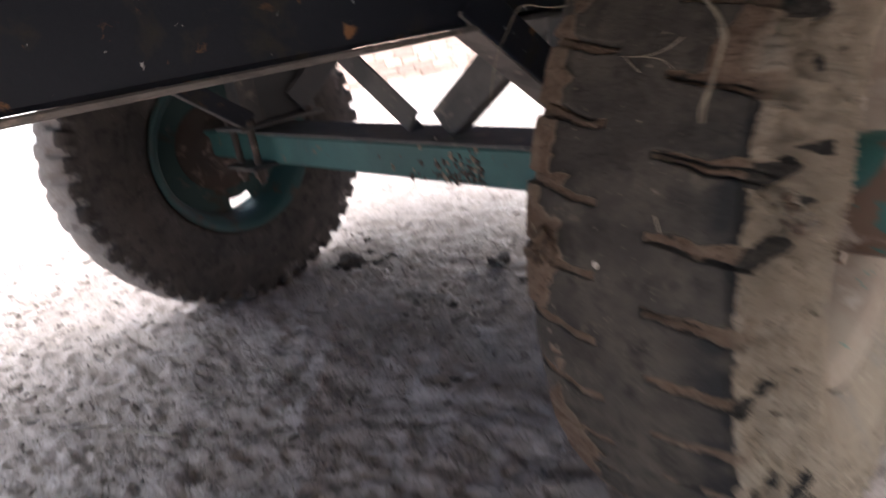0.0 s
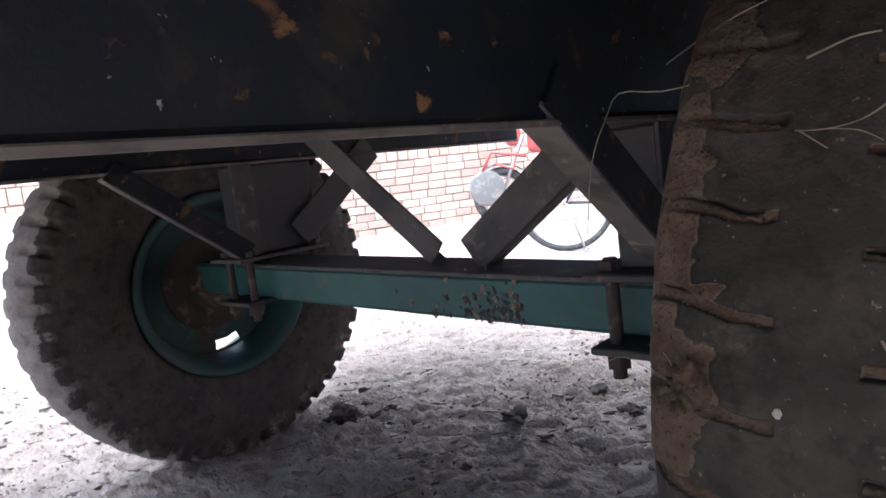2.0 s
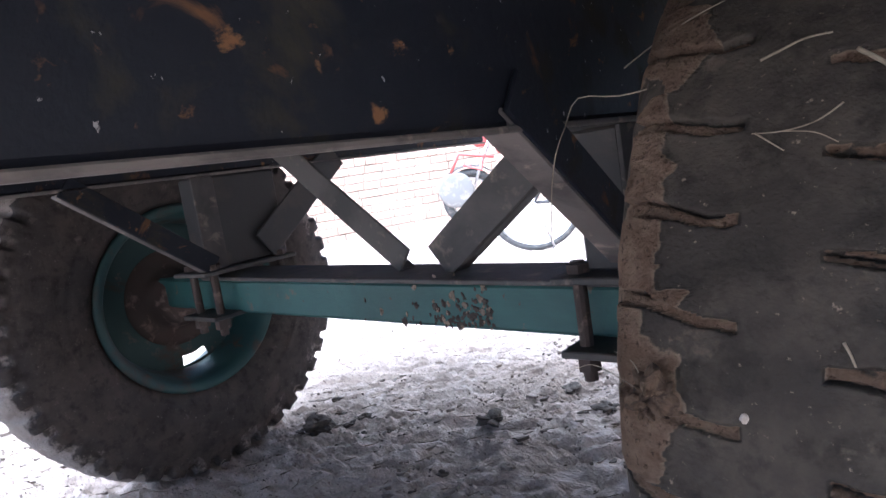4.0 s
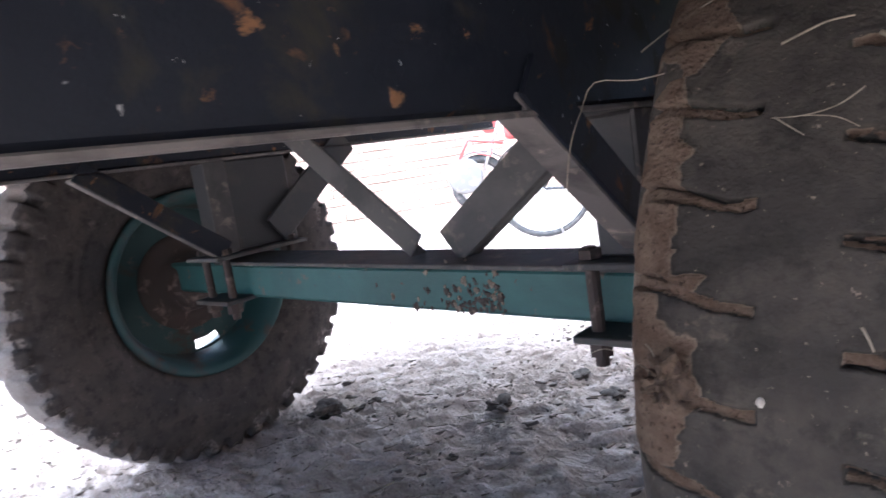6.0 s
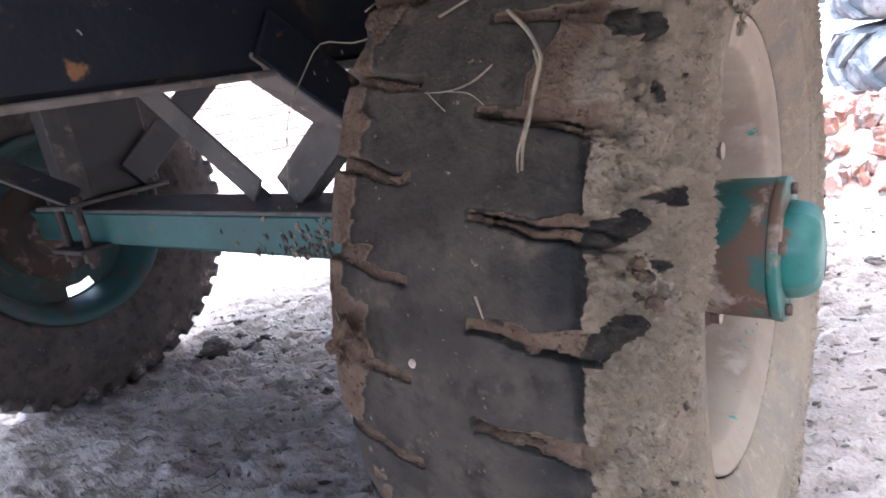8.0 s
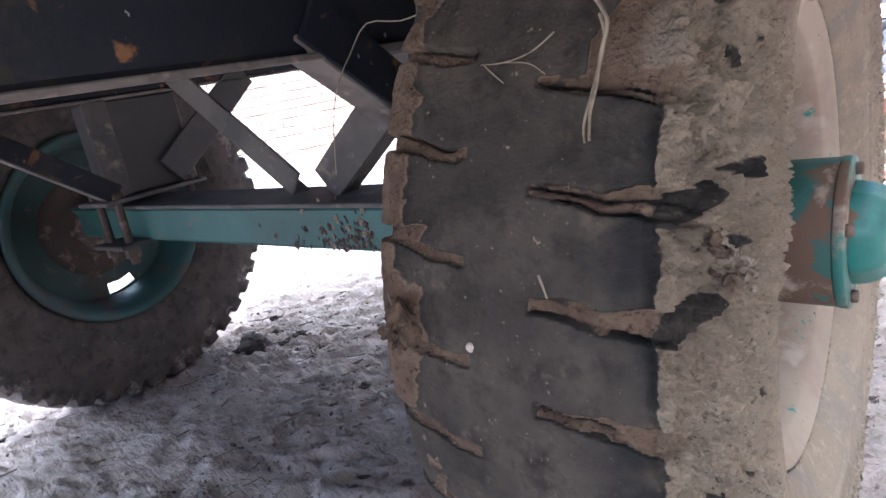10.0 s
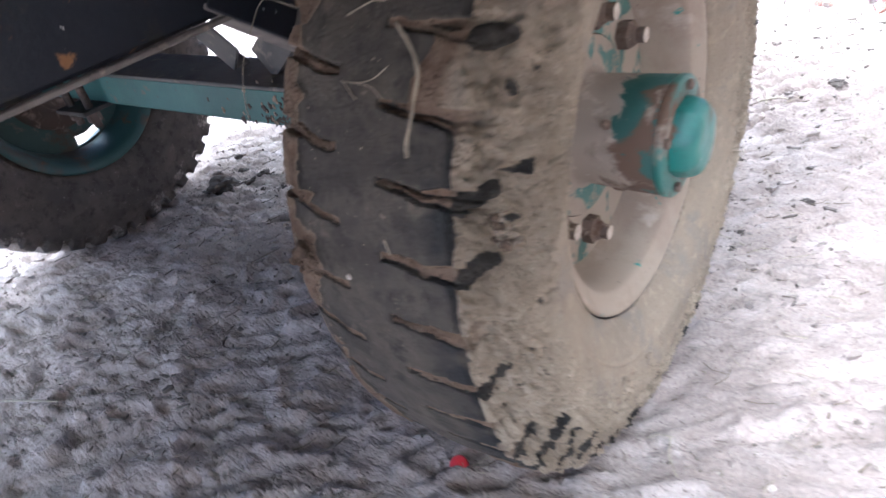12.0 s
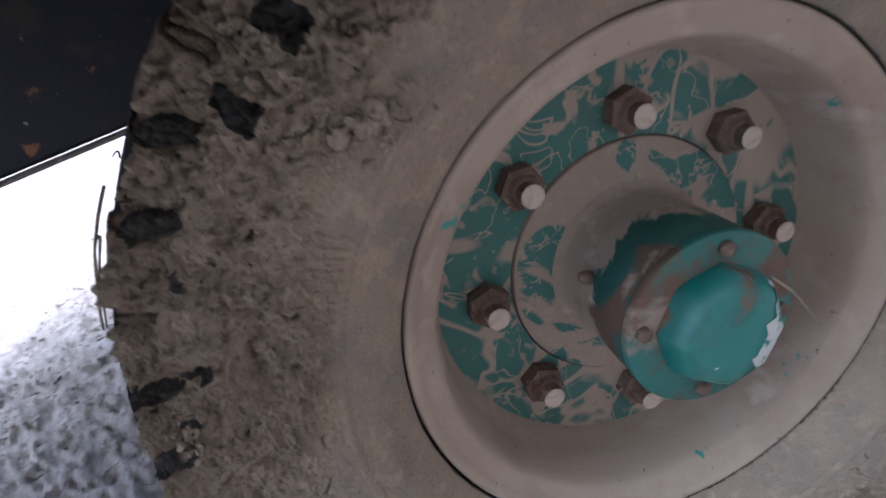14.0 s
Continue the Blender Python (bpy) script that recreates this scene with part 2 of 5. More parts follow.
def muddy(name, clean, clean2, mud, mud2, rough=0.75):
    """Rubber with dried mud where the mesh's own mud value says so."""
    m, nt, bsdf = nodes_of(name)
    new_node, link = nt.nodes.new, nt.links.new
    co = new_node("ShaderNodeTexCoord").outputs["Object"]

    def tex(scale, detail=6.0):
        t = new_node("ShaderNodeTexNoise")
        t.inputs["Scale"].default_value = scale
        t.inputs["Detail"].default_value = detail
        t.inputs["Roughness"].default_value = 0.65
        link(co, t.inputs["Vector"])
        return t.outputs["Fac"]

    def ranged(v, lo, hi, a=0.0, b=1.0):
        r = new_node("ShaderNodeMapRange")
        for key, x in (("From Min", lo), ("From Max", hi), ("To Min", a), ("To Max", b)):
            r.inputs[key].default_value = x
        link(v, r.inputs["Value"])
        return r.outputs[0]

    def mixed(f, a, b):
        x = new_node("ShaderNodeMix")
        x.data_type = "RGBA"
        link(f, x.inputs["Factor"])
        for key, v in (("A", a), ("B", b)):
            if isinstance(v, tuple):
                x.inputs[key].default_value = (*v, 1)
            else:
                link(v, x.inputs[key])
        return x.outputs["Result"]

    rub = mixed(ranged(tex(14.0, 8.0), 0.40, 0.64), clean, clean2)
    rub = mixed(ranged(tex(38.0, 8.0), 0.50, 0.68), rub, tuple(0.55 * a for a in clean))
    rub = mixed(ranged(tex(24.0, 9.0), 0.62, 0.72), rub, tuple(0.80 * a + 0.20 * b for a, b in zip(clean2, mud2)))
    rub = mixed(ranged(tex(160.0), 0.64, 0.72), rub, tuple(0.6 * a + 0.4 * b for a, b in zip(clean2, mud)))
    dirt = mixed(ranged(tex(22.0), 0.35, 0.68), mud, mud2)
    dirt = mixed(ranged(tex(75.0, 7.0), 0.52, 0.66), dirt, tuple(1.15 * c for c in mud))
    dirt = mixed(ranged(tex(230.0, 9.0), 0.575, 0.66), dirt, tuple(0.36 * c for c in mud2))
    dirt = mixed(ranged(tex(420.0, 5.0), 0.58, 0.66), dirt, tuple(1.2 * c for c in mud))
    dirt = mixed(ranged(tex(7.0), 0.46, 0.70), dirt, tuple(1.05 * c for c in mud2))
    cake = new_node("ShaderNodeAttribute")
    cake.attribute_name = "cake"
    soft = mixed(ranged(tex(11.0), 0.4, 0.66), tuple(0.58 * a + 0.02 for a in mud2), tuple(0.78 * a + 0.010 for a in mud2))
    soft = mixed(ranged(tex(8.0), 0.50, 0.64), soft, (0.155, 0.145, 0.135))
    soft = mixed(ranged(tex(30.0), 0.56, 0.64), soft, tuple(0.9 * a for a in mud2))
    soft = mixed(ranged(tex(55.0), 0.56, 0.76), soft, tuple(0.75 * a for a in mud))
    dirt = mixed(cake.outputs["Fac"], soft, dirt)
    att = new_node("ShaderNodeAttribute")
    att.attribute_name = "mud"
    edge = new_node("ShaderNodeMath")
    edge.operation = "ADD"
    link(att.outputs["Fac"], edge.inputs[0])
    link(ranged(tex(90.0, 5.0), 0.3, 0.7, -0.22, 0.22), edge.inputs[1])
    earth = new_node("ShaderNodeAttribute")
    earth.attribute_name = "earth"
    brown = mixed(ranged(tex(40.0), 0.4, 0.65), (0.140, 0.093, 0.063), (0.225, 0.162, 0.115))
    brown = mixed(ranged(tex(210.0, 8.0), 0.57, 0.66), brown, (0.055, 0.036, 0.025))
    dirt = mixed(earth.outputs["Fac"], dirt, brown)
    black = new_node("ShaderNodeAttribute")
    black.attribute_name = "black"
    rub = mixed(black.outputs["Fac"], rub, (0.015, 0.0148, 0.0150))
    cover = ranged(edge.outputs[0], 0.38, 0.62)
    link(mixed(cover, rub, dirt), bsdf.inputs["Base Color"])
    link(ranged(cover, 0, 1, rough, 0.97), bsdf.inputs["Roughness"])
    bsdf.inputs["Specular IOR Level"].default_value = 0.28
    b = new_node("ShaderNodeBump")
    b.inputs["Distance"].default_value = 0.009
    bend = new_node("ShaderNodeTexNoise")
    bend.inputs["Scale"].default_value = 60.0
    link(co, bend.inputs["Vector"])
    shifted = new_node("ShaderNodeMix")
    shifted.data_type = "RGBA"
    shifted.blend_type = "ADD"
    shifted.inputs["Factor"].default_value = 0.03
    link(co, shifted.inputs["A"])
    link(bend.outputs["Color"], shifted.inputs["B"])
    crumb = new_node("ShaderNodeTexVoronoi")
    crumb.inputs["Scale"].default_value = 95.0
    link(shifted.outputs["Result"], crumb.inputs["Vector"])
    sum_ = new_node("ShaderNodeMath")
    sum_.operation = "SUBTRACT"
    link(tex(105.0, 9.0), sum_.inputs[0])
    link(ranged(crumb.outputs["Distance"], 0.2, 0.9, 0.0, 0.22), sum_.inputs[1])
    grit = new_node("ShaderNodeMath")
    grit.operation = "MULTIPLY_ADD"
    link(tex(360.0, 6.0), grit.inputs[0])
    grit.inputs[1].default_value = 0.9
    link(sum_.outputs[0], grit.inputs[2])
    high = new_node("ShaderNodeMath")
    high.operation = "MULTIPLY"
    link(grit.outputs[0], high.inputs[0])
    link(ranged(cake.outputs["Fac"], 0, 1, 0.10, 1.0), high.inputs[1])
    link(high.outputs[0], b.inputs["Height"])
    link(b.outputs["Normal"], bsdf.inputs["Normal"])
    return m


DUST = (0.29, 0.24, 0.19)
TEAL = (0.045, 0.20, 0.17)
soil = surface("dusty_soil", (0.395, 0.326, 0.292), [((0.325, 0.265, 0.233), 1.1, 0.47, 0.60), ((0.42, 0.358, 0.325), 3.5, 0.5, 0.64), ((0.29, 0.238, 0.212), 7.0, 0.53, 0.66, None, 0.8, -0.6), ((0.19, 0.155, 0.136), 22.0, 0.60, 0.68, None, 0.5, -0.75), ((0.13, 0.104, 0.090), 70.0, 0.61, 0.66, None, 0.5, -0.7), ((0.43, 0.372, 0.342), 40.0, 0.60, 0.70, None, 0.5, -0.65)], rough=0.95, bump=0.016, bump_scale=26.0, spec=0.2, grain=0.16, grain_scale=170.0, churned_shade=(0.17, 0.137, 0.118), streak=-0.7)
clay = surface("dried_clay", (0.34, 0.29, 0.24), [((0.24, 0.19, 0.15), 8.0, 0.45, 0.6), ((0.42, 0.37, 0.31), 30.0, 0.55, 0.7)], rough=0.95, bump=0.004, bump_scale=70.0, spec=0.2)
dark_clod = surface("dark_clod", (0.065, 0.053, 0.045), [((0.11, 0.09, 0.077), 30.0, 0.5, 0.7)], rough=0.95, bump=0.004, bump_scale=90.0, spec=0.2)
crumb_mat = surface("dark_soil_crumb", (0.15, 0.125, 0.105), [((0.30, 0.265, 0.235), 14.0, 0.48, 0.60)], rough=0.95, spec=0.2, vary=0.3, island=True)
damp_mud = surface("dark_brown_mud", (0.115, 0.082, 0.058), [((0.055, 0.038, 0.028), 60.0, 0.48, 0.6), ((0.20, 0.15, 0.11), 120.0, 0.57, 0.7)], rough=0.97, bump=0.004, bump_scale=110.0, spec=0.2)
straw_mat = surface("dry_straw", (0.30, 0.255, 0.185), [((0.17, 0.14, 0.10), 80.0, 0.45, 0.65)], rough=0.7)
twig_mat = surface("dark_twig", (0.10, 0.075, 0.055), [((0.2, 0.16, 0.12), 60.0, 0.5, 0.7)], rough=0.85)
worn_rubber = muddy("worn_muddy_rubber", (0.042, 0.036, 0.030), (0.082, 0.070, 0.055), (0.46, 0.380, 0.285), (0.315, 0.253, 0.182))
lug_rubber = muddy("dusty_lugged_rubber", (0.055, 0.047, 0.042), (0.085, 0.070, 0.060), (0.42, 0.37, 0.33), (0.32, 0.275, 0.24))
mud_mat = surface("caked_mud", (0.25, 0.205, 0.155), [((0.16, 0.128, 0.097), 60.0, 0.45, 0.6), ((0.33, 0.275, 0.21), 150.0, 0.55, 0.7)], rough=0.97, bump=0.003, bump_scale=120.0, spec=0.2)
rim_dusty = surface("dusty_rim_paint", (0.31, 0.255, 0.20), [((0.25, 0.195, 0.150), 7.0, 0.5, 0.66), ((0.36, 0.30, 0.245), 16.0, 0.55, 0.66), (TEAL, 23.0, 0.66, 0.68, 0.5), ((0.13, 0.095, 0.07), 120.0, 0.67, 0.70)], rough=0.85, bump=0.0008, bump_scale=200.0, spec=0.35)
disc_teal = surface("chipped_teal_disc", (0.034, 0.118, 0.098), [((0.055, 0.115, 0.096), 10.0, 0.45, 0.6, 0.6), (DUST, 5.0, 0.020, 0.007, 0.9, 1.2, None, "vein"), (DUST, 8.0, 0.535, 0.57, 0.9, 0.9), (DUST, 13.0, 0.010, 0.004, 0.9, 1.0, None, "vein"), (DUST, 26.0, 0.57, 0.62, 0.9, 0.9), ((0.27, 0.21, 0.165), 60.0, 0.60, 0.70, 0.9)], rough=0.55, bump=0.0008, bump_scale=140.0)
hub_paint = surface("rusty_dusty_hub", (0.25, 0.205, 0.165), [((0.18, 0.135, 0.105), 14.0, 0.52, 0.66), ((0.33, 0.27, 0.22), 30.0, 0.56, 0.66), ((0.011, 0.060, 0.050), 16.0, 0.81, 0.86, 0.62, 0.5, None, None, (7.0, 0, 2.0)), ((0.085, 0.050, 0.032), 13.0, 0.68, 0.76, 0.85, 0.6, None, None, (5.0, -0.6, -2.4)), ((0.014, 0.066, 0.055), 34.0, 0.92, 0.95, 0.62, 0.5, None, None, (5.5, 0, 0)), ((0.22, 0.175, 0.135), 26.0, 0.57, 0.68, 0.9), ((0.5, 0.5, 0.48), 90.0, 0.70, 0.715)], rough=0.8, bump=0.001, bump_scale=150.0)
plate_teal = surface("dusty_teal_plate", (0.27, 0.22, 0.175), [((0.25, 0.20, 0.155), 14.0, 0.5, 0.64), ((0.030, 0.112, 0.094), 11.0, 0.495, 0.52, 0.5, 1.0), (DUST, 25.0, 0.015, 0.007, 0.9, 0.6, None, "vein"), ((0.33, 0.28, 0.23), 60.0, 0.6, 0.7)], rough=0.85, bump=0.0008, bump_scale=160.0)
cap_teal = surface("teal_cap_paint", (0.018, 0.135, 0.112), [((0.013, 0.092, 0.078), 20.0, 0.5, 0.62), ((0.050, 0.150, 0.128), 10.0, 0.50, 0.74, 0.6), ((0.50, 0.50, 0.47), 34.0, 0.68, 0.70, 0.8), ((0.13, 0.07, 0.04), 18.0, 0.62, 0.67, 0.85)], rough=0.33, bump=0.0005, bump_scale=160.0)
flange_teal = surface("rusty_teal_flange", (0.022, 0.115, 0.095), [((0.11, 0.068, 0.045), 12.0, 0.47, 0.56, 0.85), ((0.24, 0.195, 0.155), 18.0, 0.56, 0.66, 0.9)], rough=0.45, bump=0.0008, bump_scale=150.0)
rust_brown = surface("rusty_brown_drum", (0.060, 0.045, 0.037), [((0.06, 0.04, 0.032), 8.0, 0.45, 0.62), ((0.20, 0.15, 0.12), 24.0, 0.56, 0.68)], rough=0.85, bump=0.001, bump_scale=120.0)
stud_mat = surface("rusty_dusty_steel", (0.135, 0.095, 0.072), [((0.085, 0.045, 0.028), 60.0, 0.5, 0.62), ((0.27, 0.21, 0.165), 90.0, 0.58, 0.68)], rough=0.8, bump=0.0006, bump_scale=400.0, metal=0.2)
tip_mat = surface("pale_stud_tip", (0.40, 0.34, 0.28), [((0.30, 0.24, 0.19), 90.0, 0.5, 0.66)], rough=0.7, bump=0.0005, bump_scale=300.0)
teal_steel = surface("teal_axle_paint", (0.042, 0.12, 0.108), [((0.032, 0.088, 0.08), 5.0, 0.45, 0.62), ((0.16, 0.13, 0.10), 24.0, 0.63, 0.69, 0.9), ((0.10, 0.05, 0.03), 50.0, 0.68, 0.73, 0.9)], rough=0.6, bump=0.0008, bump_scale=120.0)
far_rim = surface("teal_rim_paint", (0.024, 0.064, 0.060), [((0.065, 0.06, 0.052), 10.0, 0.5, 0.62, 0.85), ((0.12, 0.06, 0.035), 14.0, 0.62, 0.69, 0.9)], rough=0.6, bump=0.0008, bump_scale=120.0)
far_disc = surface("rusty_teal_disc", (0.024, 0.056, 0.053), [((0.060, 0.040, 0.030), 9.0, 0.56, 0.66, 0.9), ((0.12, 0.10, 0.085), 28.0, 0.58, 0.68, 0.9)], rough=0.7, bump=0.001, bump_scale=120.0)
navy = surface("navy_rail_paint", (0.0095, 0.0115, 0.0185), [((0.0135, 0.0160, 0.0235), 4.0, 0.4, 0.6), ((0.040, 0.037, 0.029), 14.0, 0.56, 0.68, 0.85), ((0.15, 0.078, 0.04), 13.0, 0.61, 0.69, 0.9, 0.5), ((0.22, 0.115, 0.055), 30.0, 0.63, 0.70, 0.9, 0.5), ((0.40, 0.39, 0.38), 90.0, 0.68, 0.71, 0.8)], rough=0.55, bump=0.0007, bump_scale=90.0, spec=0.3)
dark_steel = surface("dark_underbody_steel", (0.038, 0.038, 0.038), [((0.07, 0.06, 0.05), 7.0, 0.48, 0.64), ((0.10, 0.05, 0.03), 22.0, 0.66, 0.72, 0.9)], rough=0.65, bump=0.0008, bump_scale=110.0)
dusty_steel = surface("dusty_grey_steel", (0.10, 0.093, 0.085), [((0.055, 0.053, 0.05), 6.0, 0.45, 0.62), ((0.20, 0.17, 0.14), 28.0, 0.58, 0.70, 0.9)], rough=0.75, bump=0.0007, bump_scale=130.0)
# pale colour stands for the ground's light on the flange edges
lit_flange_mat = surface("lit_flange", (0.17, 0.15, 0.135), [((0.09, 0.08, 0.075), 12.0, 0.48, 0.62), ((0.34, 0.28, 0.23), 35.0, 0.58, 0.70)], rough=0.7, bump=0.0006, bump_scale=150.0)
green_paint = surface("green_side_paint", (0.022, 0.24, 0.105), [((0.022, 0.20, 0.092), 3.0, 0.42, 0.62), ((0.05, 0.33, 0.18), 9.0, 0.54, 0.72), ((0.16, 0.40, 0.28), 5.0, 0.60, 0.78, None, 1.5), ((0.30, 0.24, 0.20), 20.0, 0.715, 0.74, 0.9), ((0.14, 0.07, 0.05), 55.0, 0.735, 0.76, 0.9)], rough=0.42, bump=0.0005, bump_scale=60.0)
white_paint = surface("white_lettering_paint", (0.56, 0.58, 0.56), [((0.42, 0.50, 0.46), 20.0, 0.45, 0.68), ((0.20, 0.36, 0.27), 45.0, 0.66, 0.74), ((0.16, 0.12, 0.11), 60.0, 0.70, 0.73, 0.9)], rough=0.55, bump=0.0004, bump_scale=120.0)
bare_patch = surface("scraped_grey_paint", (0.20, 0.19, 0.20), [((0.03, 0.22, 0.19), 16.0, 0.52, 0.60, 0.45), ((0.12, 0.08, 0.065), 28.0, 0.56, 0.66, 0.9), ((0.45, 0.44, 0.44), 60.0, 0.64, 0.70)], rough=0.6, bump=0.0008, bump_scale=120.0)
whitewash = surface("weathered_white_board", (0.55, 0.53, 0.50), [((0.28, 0.20, 0.15), 9.0, 0.52, 0.64), ((0.66, 0.65, 0.62), 24.0, 0.5, 0.7)], rough=0.8, bump=0.001, bump_scale=90.0)
brick_mat = surface("fired_brick", (0.60, 0.42, 0.34), [((0.66, 0.53, 0.45), 7.0, 0.45, 0.62), ((0.46, 0.25, 0.18), 19.0, 0.57, 0.7), ((0.62, 0.55, 0.47), 40.00, 0.6, 0.72)], rough=0.92, bump=0.003, bump_scale=45.0, vary=0.28, spec=0.25)
brick_far = surface("fired_brick_rest", (0.60, 0.42, 0.34), [((0.66, 0.53, 0.45), 7.0, 0.45, 0.62), ((0.46, 0.25, 0.18), 19.0, 0.57, 0.7), ((0.62, 0.55, 0.47), 40.00, 0.6, 0.72)], rough=0.92, bump=0.003, bump_scale=45.0, vary=0.28, island=True, spec=0.25)
mortar = surface("mud_mortar", (0.30, 0.25, 0.21), [((0.32, 0.26, 0.20), 12.0, 0.45, 0.62)], rough=0.97, bump=0.006, bump_scale=40.0, spec=0.2)
plaster = surface("mud_plaster", (0.56, 0.52, 0.48), [((0.46, 0.42, 0.385), 3.0, 0.45, 0.62), ((0.62, 0.58, 0.54), 14.0, 0.52, 0.7), ((0.30, 0.26, 0.23), 20.0, 0.64, 0.69)], rough=0.97, bump=0.012, bump_scale=18.0, spec=0.2)
rubble_mat = surface("broken_brick", (0.34, 0.165, 0.13), [((0.46, 0.40, 0.36), 0.9, 0.50, 0.53), ((0.36, 0.15, 0.09), 0.7, 0.60, 0.62), ((0.46, 0.38, 0.33), 16.0, 0.54, 0.64), ((0.22, 0.10, 0.08), 30.0, 0.58, 0.68), ((0.55, 0.50, 0.46), 60.0, 0.58, 0.7)], rough=0.95, bump=0.004, bump_scale=80.0, vary=0.35, spec=0.2)
grey_rubber = surface("dust_grey_tractor_rubber", (0.085, 0.09, 0.10), [((0.26, 0.25, 0.25), 7.0, 0.46, 0.62), ((0.06, 0.062, 0.07), 20.0, 0.55, 0.7)], rough=0.9, bump=0.002, bump_scale=70.0)
black_rubber = surface("bicycle_rubber", (0.05, 0.05, 0.052), [((0.13, 0.12, 0.11), 30.0, 0.5, 0.66)], rough=0.8, bump=0.0006, bump_scale=200.0)
chrome = surface("dull_chrome", (0.50, 0.50, 0.50), [((0.25, 0.18, 0.13), 60.0, 0.58, 0.68, 0.8)], rough=0.35, metal=0.9)
black_paint = surface("black_frame_paint", (0.025, 0.025, 0.027), [((0.12, 0.10, 0.09), 20.0, 0.58, 0.7)], rough=0.45)
red_paint = surface("red_bike_paint", (0.42, 0.09, 0.085), [((0.30, 0.10, 0.08), 9.0, 0.55, 0.68, 0.8)], rough=0.35)
grey_plastic = surface("dusty_grey_plastic", (0.17, 0.165, 0.16), [((0.28, 0.26, 0.24), 12.0, 0.5, 0.66)], rough=0.75, bump=0.001, bump_scale=90.0)
scuff_mat = surface("scuffed_bare_patch", (0.42, 0.44, 0.41), [((0.04, 0.15, 0.12), 60.0, 0.50, 0.56), ((0.25, 0.24, 0.22), 40.0, 0.52, 0.64)], rough=0.8, bump=0.0008, bump_scale=200.0)
red_plastic = surface("red_plastic", (0.45, 0.02, 0.03), [((0.3, 0.08, 0.06), 60.0, 0.55, 0.7)], rough=0.5)
pebble_mat = surface("pale_pebble", (0.55, 0.50, 0.44), [((0.42, 0.36, 0.30), 200.0, 0.45, 0.65)], rough=0.8)


# ---- ground ----
def axis_steps(a, b, fine, far):
    """Even fine steps from a to b, growing outside to the far distance."""
    mid = list(np.arange(a, b, fine))
    up, down, s = [b], [a - fine], fine
    while up[-1] < far:
        s *= 1.16
        up.append(up[-1] + s)
    s = fine
    while down[-1] > -far:
        s *= 1.16
        down.append(down[-1] - s)
    return np.array(down[::-1] + mid + up)


def ground_height(x, y):
    p = np.stack([x, y, np.zeros_like(x)], -1)
    near = step(6.5, 3.2, np.hypot(x + 1, y - 0.5))
    z = 0.030 * (fbm(p * 1.3, 2, 3) - 0.5)
    # trampled dust: soft lumps, and low ridges that run one way where wheels have churned
    c = fbm(p * 9.0, 2, 7)
    z = z + 0.010 * (step(0.42, 0.72, c) - 0.35)
    q = np.stack([0.8 * x + 0.6 * y, (-0.6 * x + 0.8 * y) * 3.0, np.zeros_like(x)], -1)
    z = z + 0.014 * (fbm(q * 5.0, 3, 15) - 0.5)
    ridge = 1 - 2 * np.abs(fbm(q * 12.0, 2, 19) - 0.5)
    z = z + 0.014 * step(0.75, 0.98, ridge)
    z = z + 0.006 * step(0.52, 0.57, fbm(q * 7.0, 3, 27)) + 0.005 * step(0.54, 0.60, fbm(q * 13.0, 2, 25))
    z = z + 0.006 * (fbm(p * 42.0, 2, 23) - 0.5) - 0.005 * step(0.64, 0.75, fbm(p * 24.0, 2, 29))
    rut = np.exp(-(((x - 0.42) / 0.16) ** 2)) + np.exp(-(((x + 0.02) / 0.13) ** 2)) * step(0.3, 0.7, y)
    z = z - 0.012 * rut + 0.015 * rut * np.sin((y * 1.0 + 0.5 * np.abs(x - 0.42)) * 95.0) * step(0.4, 0.6, vnoise(p * 3.0, 5))
    return z * near


gx, gy = axis_steps(-3.2, 1.4, 0.0085, 300.0), axis_steps(-1.4, 2.5, 0.0085, 300.0)
GX, GY = np.meshgrid(gx, gy, indexing="ij")
GZ = ground_height(GX, GY)
nx_, ny_ = len(gx), len(gy)
idx = np.arange(nx_ * ny_).reshape(nx_, ny_)
quads = np.stack([idx[:-1, :-1], idx[1:, :-1], idx[1:, 1:], idx[:-1, 1:]], -1).reshape(-1, 4)
me = bpy.data.meshes.new("ground")
me.from_pydata(np.stack([GX, GY, GZ], -1).reshape(-1, 3).tolist(), [], quads.tolist())
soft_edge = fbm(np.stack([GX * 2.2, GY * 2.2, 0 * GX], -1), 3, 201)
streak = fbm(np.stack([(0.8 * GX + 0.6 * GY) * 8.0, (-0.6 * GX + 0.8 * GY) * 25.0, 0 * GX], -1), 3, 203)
churned_shade = step(1.0, 0.35, np.hypot((GX + 0.45) / 1.25, (GY + 0.55) / 0.95) + 0.9 * (soft_edge - 0.5)) * 0.15 * step(0.40, 0.60, streak + 0.03)
# darker streaky patch on the right, shade put into the soil colour
churned_shade = np.maximum(churned_shade, 0.95 * step(1.3, 0.45, np.hypot((GX - 1.0) / 1.3, (GY - 0.8) / 2.0) + 0.7 * (soft_edge - 0.5)) * step(0.22, 0.60, streak + 0.08))
a = me.attributes.new("churned_shade", "FLOAT", "POINT")
a.data.foreach_set("value", (0.7 * churned_shade).reshape(-1).astype(np.float32))
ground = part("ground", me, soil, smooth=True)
tagged(ground, "trampled dusty grey-brown earth with clods and straw", "ground", kind="structure")


def gz(x, y):
    return float(ground_height(np.array([x]), np.array([y]))[0])


